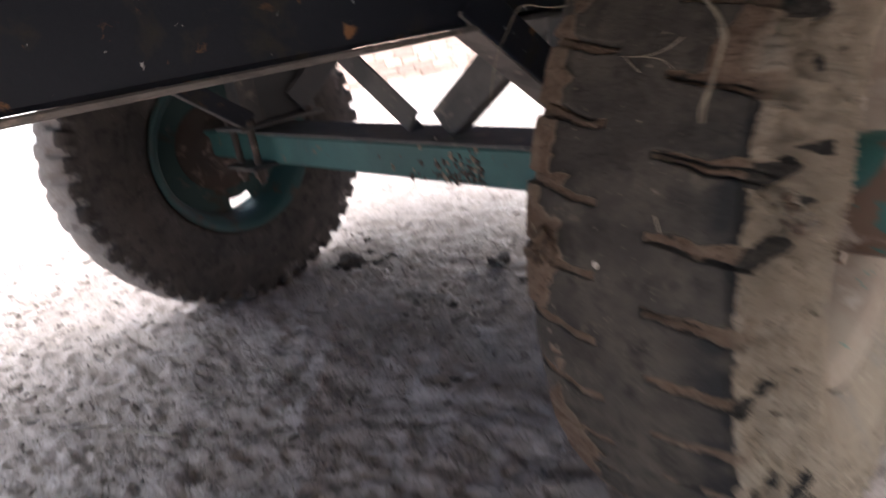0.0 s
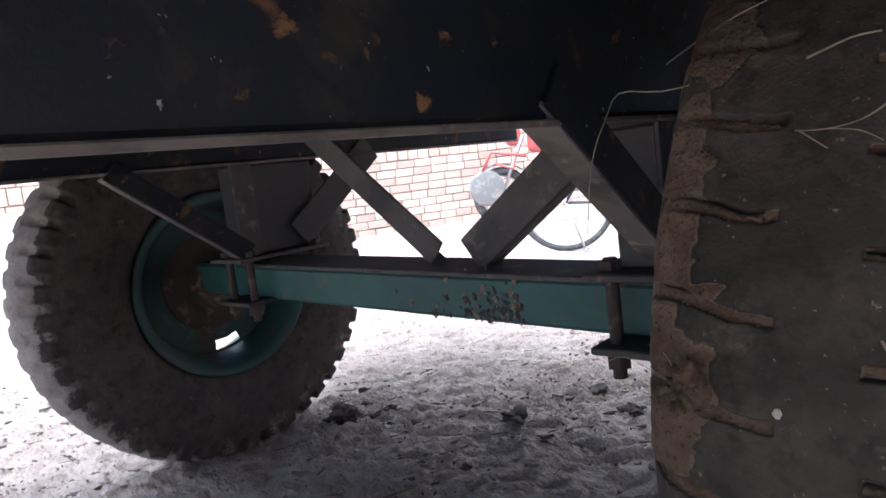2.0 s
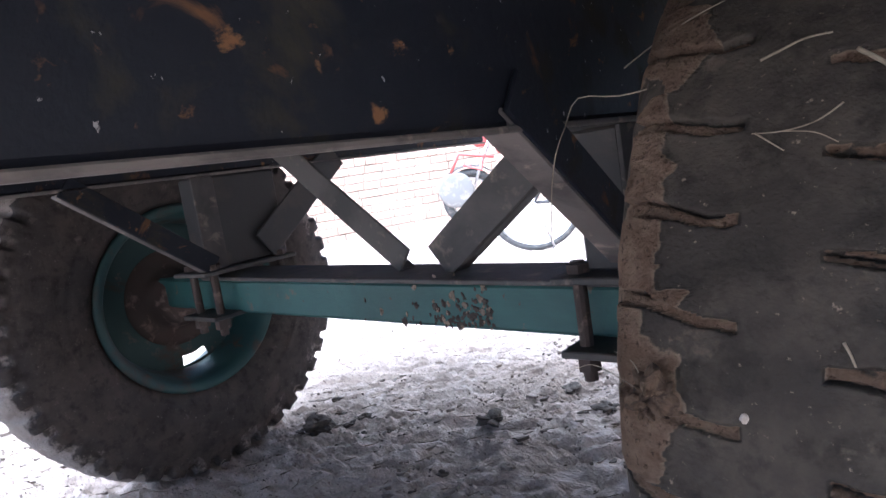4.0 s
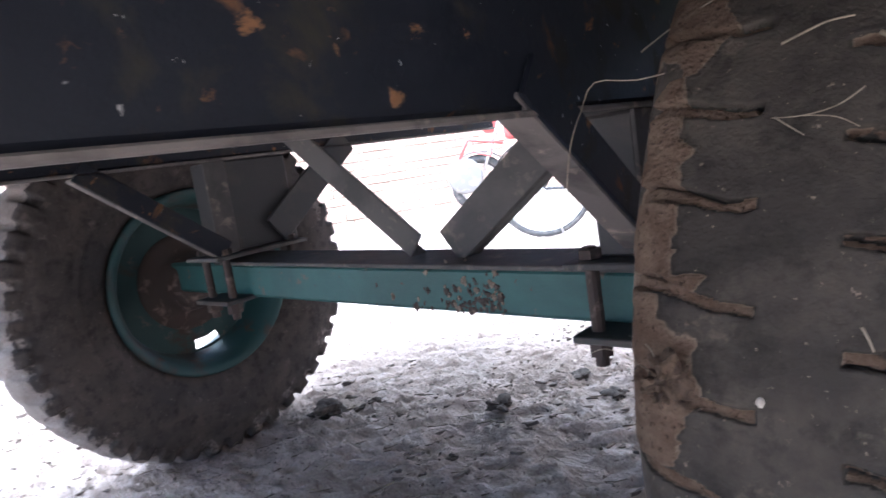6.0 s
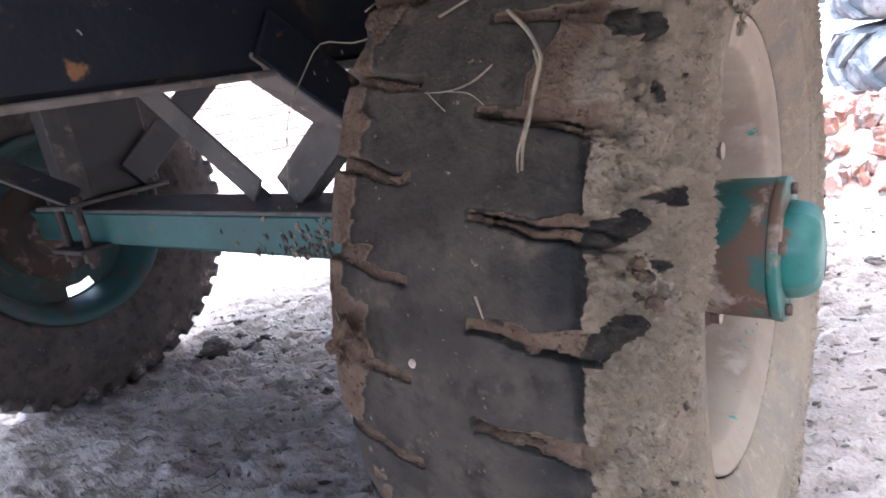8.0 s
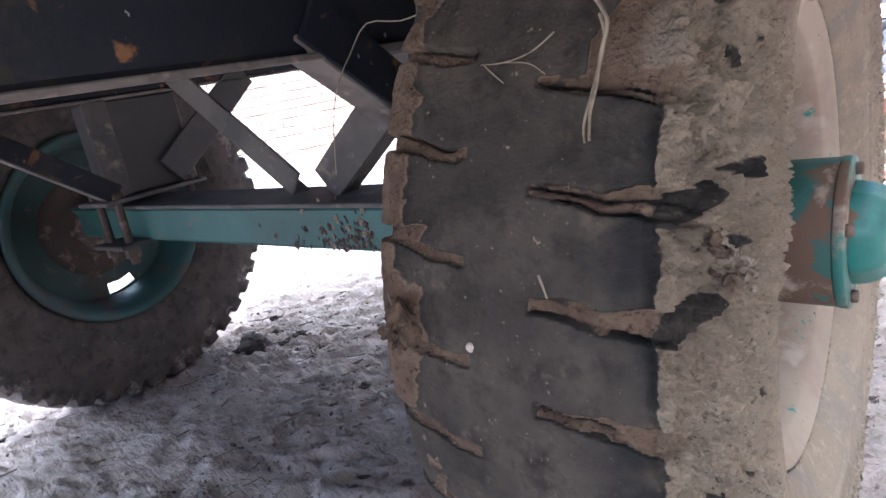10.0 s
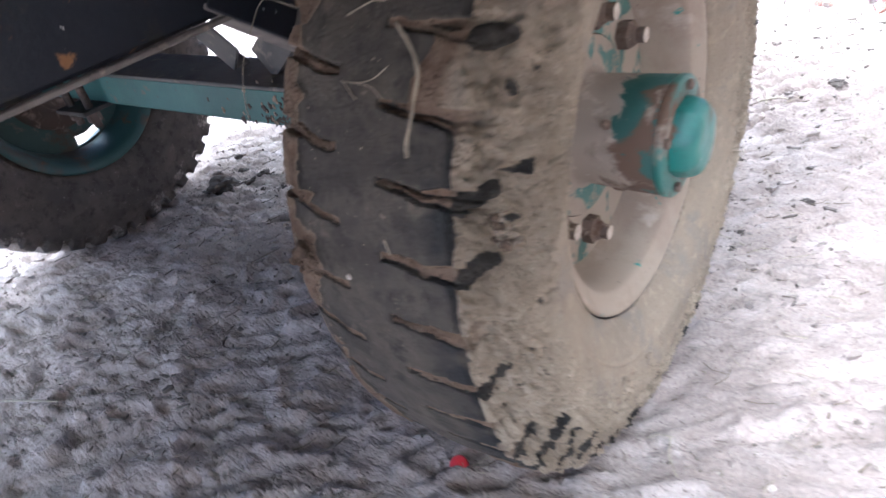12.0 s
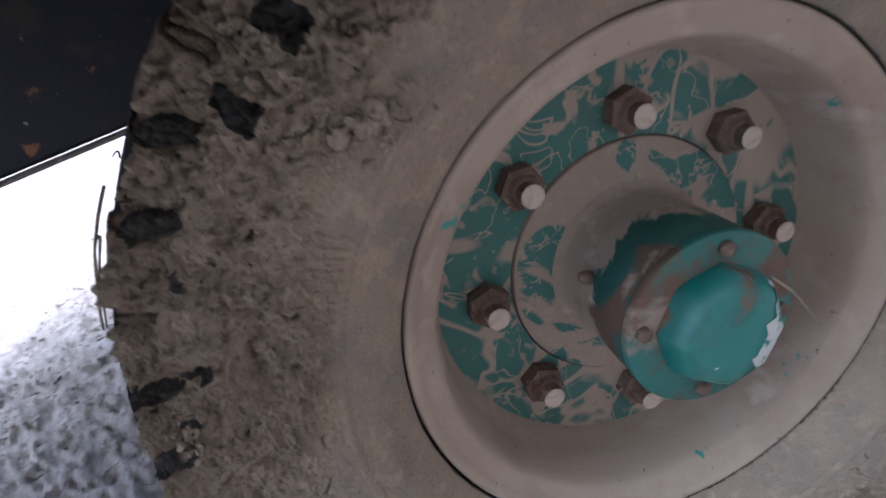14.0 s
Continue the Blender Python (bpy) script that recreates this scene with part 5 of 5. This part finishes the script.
tagged(part("soil_crumbs", me, crumb_mat), "small crumbs of dry earth on the ground", "soil", kind="stuff")

# flat flakes of trodden crust and leaf, most of them lying one way
flake_mat = surface("trodden_flake", (0.15, 0.124, 0.108), [((0.25, 0.212, 0.19), 30.0, 0.5, 0.62)], rough=0.95, spec=0.2, vary=0.45, island=True)
verts, faces = [], []
spots = [(rng.uniform(-3.2, 1.4), rng.uniform(-1.4, 2.6)) for _ in range(15000)]
thick = fbm(np.array([(x * 2.3, y * 2.3, 0.0) for x, y in spots]), 3, 59)
spots = [p for p, c in zip(spots, thick) if c > 0.44 + 0.12 * rng.random()]
heights = ground_height(np.array([p[0] for p in spots]), np.array([p[1] for p in spots]))
for (x, y), gh in zip(spots, heights):
    a = rng.gauss(0.75, 0.55)
    ln = rng.choice((0.003, 0.003, 0.004, 0.004, 0.005, 0.006, 0.008, 0.011, 0.015, 0.020))
    wd = ln * rng.uniform(0.10, 0.38)
    ca, sa, base = math.cos(a), math.sin(a), len(verts)
    tilt = rng.uniform(-0.25, 0.35)
    for k in range(6):
        b = k * math.pi / 3 + rng.uniform(-0.3, 0.3)
        u, v = ln * math.cos(b) * rng.uniform(0.4, 1.2), wd * math.sin(b) * rng.uniform(0.3, 1.4)
        for dz in (0.0025 + tilt * v + 0.1 * abs(u), -0.004):
            verts.append((x + ca * u - sa * v, y + sa * u + ca * v, float(gh) + dz))
    faces.append(tuple(base + 2 * k for k in range(6)))
    faces += [(base + 2 * k, base + 2 * k + 1, base + (2 * k + 3) % 12, base + (2 * k + 2) % 12) for k in range(6)]
me = bpy.data.meshes.new("trodden_flakes")
me.from_pydata(verts, [], faces)
tagged(part("trodden_flakes", me, flake_mat), "dark flakes of crust and leaf trodden into the dust", "litter", kind="stuff")

# ---- rubble heap with tractor tyres on it ----
heap = empty("rubble_heap", Matrix.Translation((0.4, 2.5, 0)), "heap of broken red bricks and mortar lumps", "rubble")


def heap_height(x, y):
    e = max(0.0, 1 - ((x - 0.50) / 1.25) ** 2 - ((y - 3.05) / 1.3) ** 2)
    return 0.25 * min(1.0, 1.9 * e)


core = bmesh.new()
bmesh.ops.create_grid(core, x_segments=40, y_segments=40, size=1.3, matrix=Matrix.Translation((0.50, 3.05, 0)))
for v in core.verts:
    v.co.z = heap_height(v.co.x, v.co.y) - 0.05 + 0.03 * noise.noise(v.co * 8)
part("rubble_core", core, rubble_mat, heap)
PIECES = []
for k in range(8):
    bm = bmesh.new()
    box(bm, (-0.5, -0.4, -0.3), (0.5, 0.4, 0.3), None, 0.08)
    r2 = random.Random(k)
    for v in bm.verts:
        v.co = v.co * r2.uniform(0.75, 1.15) + Vector((r2.uniform(-0.1, 0.1), r2.uniform(-0.1, 0.1), r2.uniform(-0.1, 0.1)))
    me = bpy.data.meshes.new("brick_piece")
    bm.to_mesh(me)
    bm.free()
    me.materials.append(rubble_mat)
    PIECES.append(me)
rng = random.Random(8)
made = 0
while made < 290:
    x, y = rng.uniform(-0.50, 1.05), rng.uniform(1.72, 2.75)
    h = heap_height(x, y)
    if h < 0.02 and rng.random() < 0.75:
        continue
    s = rng.uniform(0.032, 0.072)
    ob = new("brick_piece", rng.choice(PIECES))
    ob.parent = heap
    ob.matrix_parent_inverse = heap.matrix_basis.inverted()
    ob.matrix_basis = Matrix.LocRotScale((x, y, h - 0.03 + s * 0.35), Euler((rng.uniform(0, 6), rng.uniform(0, 6), rng.uniform(0, 6))), (s, s, s))
    made += 1


def tractor_tyre(z, turn):
    """A big lugged tyre lying on its side."""
    t = empty("tractor_tyre", Matrix.Translation((0.52, 3.2, z)) @ Matrix.Rotation(turn, 4, "Z"), "big dust-grey tractor tyre lying flat on brick rubble", "tyre", "stacked tractor tyres")
    bm = bmesh.new()
    lathe(bm, [(0.02, 0.40), (0.0, 0.46), (0.01, 0.56), (0.04, 0.63), (0.09, 0.655), (0.155, 0.66), (0.22, 0.655), (0.27, 0.63), (0.30, 0.56), (0.31, 0.46), (0.29, 0.40), (0.16, 0.44), (0.02, 0.40)], 72, axis="z")
    local("carcass", bm, grey_rubber, t)
    for k in range(36):
        a0 = 2 * math.pi * k / 36
        up = k % 2 == 0
        bm = bmesh.new()
        prev = None
        for j in range(9):
            f = j / 8
            a = a0 + (0.23 * f if up else 0.23 * f)
            zz = 0.155 + (0.145 * f - 0.02) * (1 if up else -1)
            rr = 0.655 - 0.035 * f * f
            hw = 0.022 + 0.008 * f
            ring = []
            for dw, dr in ((-hw, -0.012), (-hw * 0.75, 0.035), (hw * 0.75, 0.035), (hw, -0.012)):
                aa = a + dw / rr
                ring.append(bm.verts.new(((rr + dr) * math.cos(aa), (rr + dr) * math.sin(aa), zz)))
            if prev:
                for i in range(3):
                    bm.faces.new((prev[i], prev[i + 1], ring[i + 1], ring[i]))
            else:
                bm.faces.new(ring)
            prev = ring
        bm.faces.new(prev[::-1])
        bmesh.ops.recalc_face_normals(bm, faces=bm.faces)
        local("lug", bm, grey_rubber, t, smooth=False)
    return t


tractor_tyre(0.235, 0.1)
tractor_tyre(0.553, 0.55)


# ---- bicycle and motorcycle in front of the wall ----
def spoked_wheel(name, parent, m, r, tyre_r, spokes, tyre_mat):
    bm = bmesh.new()
    n = 64
    prof = [(tyre_r * math.sin(a), r - tyre_r + tyre_r * math.cos(a)) for a in [2 * math.pi * k / 10 for k in range(11)]]
    lathe(bm, prof, n, axis="y")
    w = part(name, bm, tyre_mat, parent, "", True)
    w.matrix_basis = m
    bm = lathe(bmesh.new(), [(-0.012, r - 2 * tyre_r), (-0.012, r - 2 * tyre_r - 0.014), (0.012, r - 2 * tyre_r - 0.014), (0.012, r - 2 * tyre_r)], n, axis="y")
    local("rim", bm, chrome, w)
    bm = lathe(bmesh.new(), [(-0.045, 0.012), (-0.03, 0.024), (0.03, 0.024), (0.045, 0.012)], 16, axis="y", close=True)
    local("hub", bm, chrome, w)
    bm = bmesh.new()
    for k in range(spokes):
        a = 2 * math.pi * k / spokes
        b = a + (0.35 if k % 2 else -0.35)
        s = 0.02 if k % 4 < 2 else -0.02
        rod(bm, [(0.022 * math.cos(a), s, 0.022 * math.sin(a)), ((r - 2 * tyre_r) * math.cos(b), 0, (r - 2 * tyre_r) * math.sin(b))], 0.0013, 4)
    local("spokes", bm, chrome, w)
    return w


def along_frame(origin, direction):
    d = Vector(direction).normalized()
    return Matrix.Translation(origin) @ Matrix.Rotation(math.atan2(d.y, d.x), 4, "Z")


BM = along_frame((-2.385, 3.104, 0.0), (0.84, 0.56, 0))
bike = empty("bicycle", BM, "old black roadster bicycle standing on its stand", "bicycle")


def bike_bar(name, pts, r, material, parent=None, label=""):
    ob = local(name, rod(bmesh.new(), pts, r, 10), material, parent or bike, label)
    return ob


for xw in (0.0, 1.08):
    w = spoked_wheel("wheel", None, Matrix(), 0.345, 0.02, 32, black_rubber)
    w.parent = bike
    w.matrix_basis = Matrix.Translation((xw, 0, 0.345))
bike_bar("down_tube", [(0.46, 0, 0.30), (0.86, 0, 0.74)], 0.016, black_paint)
bike_bar("top_tube", [(0.33, 0, 0.80), (0.85, 0, 0.82)], 0.014, black_paint)
bike_bar("seat_tube", [(0.46, 0, 0.30), (0.31, 0, 0.90)], 0.015, black_paint)
for s in (-0.05, 0.05):
    bike_bar("chain_stay", [(0.46, s * 0.6, 0.30), (0.0, s, 0.345)], 0.008, black_paint)
    bike_bar("seat_stay", [(0.33, s * 0.5, 0.80), (0.0, s, 0.345)], 0.008, black_paint)
    bike_bar("fork_blade", [(0.87, s, 0.72), (0.95, s, 0.5), (1.08, s, 0.345)], 0.009, black_paint)
    bike_bar("stand_leg", [(0.0, s * 1.6, 0.345), (0.10, s * 2.2, 0.02)], 0.008, chrome)
bike_bar("stand_foot", [(0.10, -0.14, 0.012), (0.10, 0.14, 0.012)], 0.009, chrome)
bike_bar("handlebar", bent([(0.72, -0.28, 0.96), (0.84, -0.24, 0.99), (0.86, 0, 0.97), (0.84, 0.24, 0.99), (0.72, 0.28, 0.96)], 4), 0.011, chrome)
bike_bar("stem", [(0.87, 0, 0.70), (0.85, 0, 0.97)], 0.013, black_paint)
sad = bmesh.new()
box(sad, (0.18, -0.07, 0.90), (0.44, 0.07, 0.95), None, 0.02, 2)
local("saddle", sad, black_rubber, bike)
crank = bmesh.new()
rod(crank, [(0.46, -0.09, 0.30), (0.46, 0.09, 0.30)], 0.012, 8)
rod(crank, [(0.46, -0.09, 0.30), (0.58, -0.09, 0.18)], 0.009, 8)
rod(crank, [(0.46, 0.09, 0.30), (0.34, 0.09, 0.42)], 0.009, 8)
local("crank", crank, chrome, bike)
for sx, sy, sz in ((0.58, -0.13, 0.18), (0.34, 0.13, 0.42)):
    local("pedal", boxed((sx - 0.045, sy - 0.035, sz - 0.012), (sx + 0.045, sy + 0.035, sz + 0.012), 0.004), black_rubber, bike, smooth=False)
mg = bmesh.new()
prev = None
for k in range(19):
    a = radians(-10 + 10 * k)
    ring = [mg.verts.new(((0.375 - dr) * math.cos(a), dy, 0.345 + (0.375 - dr) * math.sin(a))) for dy, dr in ((-0.028, 0.012), (0, 0), (0.028, 0.012))]
    if prev:
        for i in range(2):
            mg.faces.new((prev[i], prev[i + 1], ring[i + 1], ring[i]))
    prev = ring
bmesh.ops.solidify(mg, geom=mg.faces[:], thickness=0.002)
local("mudguard", mg, black_paint, bike)

MM = along_frame((-4.11, 4.655, 0.02), (0.83, 0.55, 0))
moto = empty("motorcycle", MM, "red motorcycle grey with dust, parked by the wall", "motorcycle")
for xw in (0.0, 1.25):
    w = spoked_wheel("wheel", None, Matrix(), 0.31, 0.045, 24, black_rubber)
    w.parent = moto
    w.matrix_basis = Matrix.Translation((xw, 0, 0.31))
for s in (-0.075, 0.075):
    local("fork_leg", rod(bmesh.new(), [(0.0, s, 0.31), (0.28, s, 0.92)], 0.018, 10), chrome, moto)
bm = bmesh.new()
prev = None
for k in range(15):
    a = radians(20 + 10 * k)
    ring = [bm.verts.new((0.36 * math.cos(a), dy, 0.31 + (0.36 - dr) * math.sin(a))) for dy, dr in ((-0.06, 0.03), (-0.03, 0.005), (0.03, 0.005), (0.06, 0.03))]
    if prev:
        for i in range(3):
            bm.faces.new((prev[i], prev[i + 1], ring[i + 1], ring[i]))
    prev = ring
bmesh.ops.solidify(bm, geom=bm.faces[:], thickness=0.004)
local("front_fender", bm, grey_plastic, moto)
for name, lo, hi, mat, bv in (("fuel_tank", (0.32, -0.13, 0.72), (0.78, 0.13, 0.98), red_paint, 0.07), ("engine", (0.42, -0.14, 0.28), (0.80, 0.14, 0.62), grey_plastic, 0.03), ("seat", (0.76, -0.13, 0.78), (1.40, 0.13, 0.88), black_rubber, 0.035), ("side_cover", (0.80, -0.15, 0.55), (1.10, 0.15, 0.78), red_paint, 0.03), ("headlamp", (0.10, -0.10, 0.82), (0.26, 0.10, 1.02), red_paint, 0.05), ("tail", (1.30, -0.10, 0.66), (1.60, 0.10, 0.80), red_paint, 0.03)):
    local(name, boxed(lo, hi, bv, None, 3), mat, moto)
sh = lathe(bmesh.new(), [(-0.236, 0.0005), (-0.236, 0.10), (-0.231, 0.16), (-0.222, 0.185), (-0.205, 0.18), (-0.205, 0.0005)], 36, axis="y", m=Matrix.Translation((-0.13, 0, 0.42)))
local("leg_shield", sh, grey_plastic, moto, "round dusty grey guard panel")
local("guard_bar", rod(bmesh.new(), [(-0.16, -0.215, 0.60), (-0.05, -0.215, 0.78), (0.30, -0.215, 0.70)], 0.016, 8), red_paint, moto)
local("guard_bar", rod(bmesh.new(), [(-0.02, -0.215, 0.66), (0.16, -0.215, 0.585), (0.20, -0.215, 0.76)], 0.013, 8), red_paint, moto)
local("handlebar", rod(bmesh.new(), bent([(0.40, -0.36, 1.06), (0.28, -0.2, 1.10), (0.27, 0, 1.02), (0.28, 0.2, 1.10), (0.40, 0.36, 1.06)], 4), 0.013, 8), chrome, moto)

# ---- mud-plastered foot of the wall ----
bank = bmesh.new()
cols = 90
for i in range(cols + 1):
    s = -4 + 10.2 * i / cols
    ring = []
    for j, (out, zz) in enumerate(((0.62, -0.04), (0.50, 0.10), (0.34, 0.24), (0.20, 0.42), (0.10, 0.62), (0.05, 0.76), (0.0, 0.785), (-0.03, 0.79))):
        p = W0 + WD * s + WN * (out * (1 + 0.25 * noise.noise((s * 1.5, j * 0.6, 0))) + 0.03 * noise.noise((s * 6, j, 3)))
        ring.append(bank.verts.new((p.x, p.y, zz + 0.02 * noise.noise((s * 4, j * 0.9, 7)))))
    if i:
        for j in range(7):
            bank.faces.new((prev[j], prev[j + 1], ring[j + 1], ring[j]))
    prev = ring
bmesh.ops.recalc_face_normals(bank, faces=bank.faces)
tagged(part("plinth", bank, plaster, smooth=True), "sloping mud-plastered foot of the brick wall", "plinth", kind="structure")

# ---- unseen plain walls that close the yard on the other sides ----
# tall one added to keep skylight off the near side
tagged(part("shade_wall", boxed((2.4, -3.8, -0.1), (2.65, 9.0, 5.4), 0.0), clay), "unseen plain wall added to shade the near side", "wall", kind="structure")
tagged(part("wall_front", boxed((-9.0, -12.25, -0.1), (9.0, -12.0, 1.5), 0.0), plaster), "plain mud-plastered yard wall", "wall", kind="structure")

# ---- bricks of the wall ----
BRICKS = []
for k in range(5):
    bm = boxed((-0.5, -0.5, -0.5), (0.5, 0.5, 0.5), 0.0)
    r2 = random.Random(60 + k)
    for v in bm.verts:
        v.co += Vector((r2.uniform(-0.03, 0.03), r2.uniform(-0.05, 0.05), r2.uniform(-0.04, 0.04)))
    bmesh.ops.bevel(bm, geom=bm.edges[:], offset=0.05, segments=1, affect="EDGES")
    me = bpy.data.meshes.new("brick")
    bm.to_mesh(me)
    bm.free()
    me.materials.append(brick_mat)
    BRICKS.append(me)
rng = random.Random(12)
verts, faces, count = [], [], 0
for s, z, l, h, dy, rot in brick_spots():
    m = Matrix.LocRotScale((s, 0.055 + dy, z), Euler((0, radians(rot), 0)), (l, 0.11, h))
    near_view = (1.7 < s < 4.4 and 0.76 < z < 1.18) or (7.0 < s < 10.3 and z < 1.12)
    if near_view and count < 298:
        ob = child("brick", rng.choice(BRICKS), wall, m)
        count += 1
    elif not (s < 5.9 and z < 0.7):
        base = len(verts)
        src = rng.choice(BRICKS)
        verts.extend([tuple(m @ v.co) for v in src.vertices])
        faces.extend([tuple(base + i for i in p.vertices) for p in src.polygons])
me = bpy.data.meshes.new("brickwork")
me.from_pydata(verts, [], faces)
rest = part("brickwork", me, brick_far, None)
rest.parent = wall
rest["kind"] = "stuff"
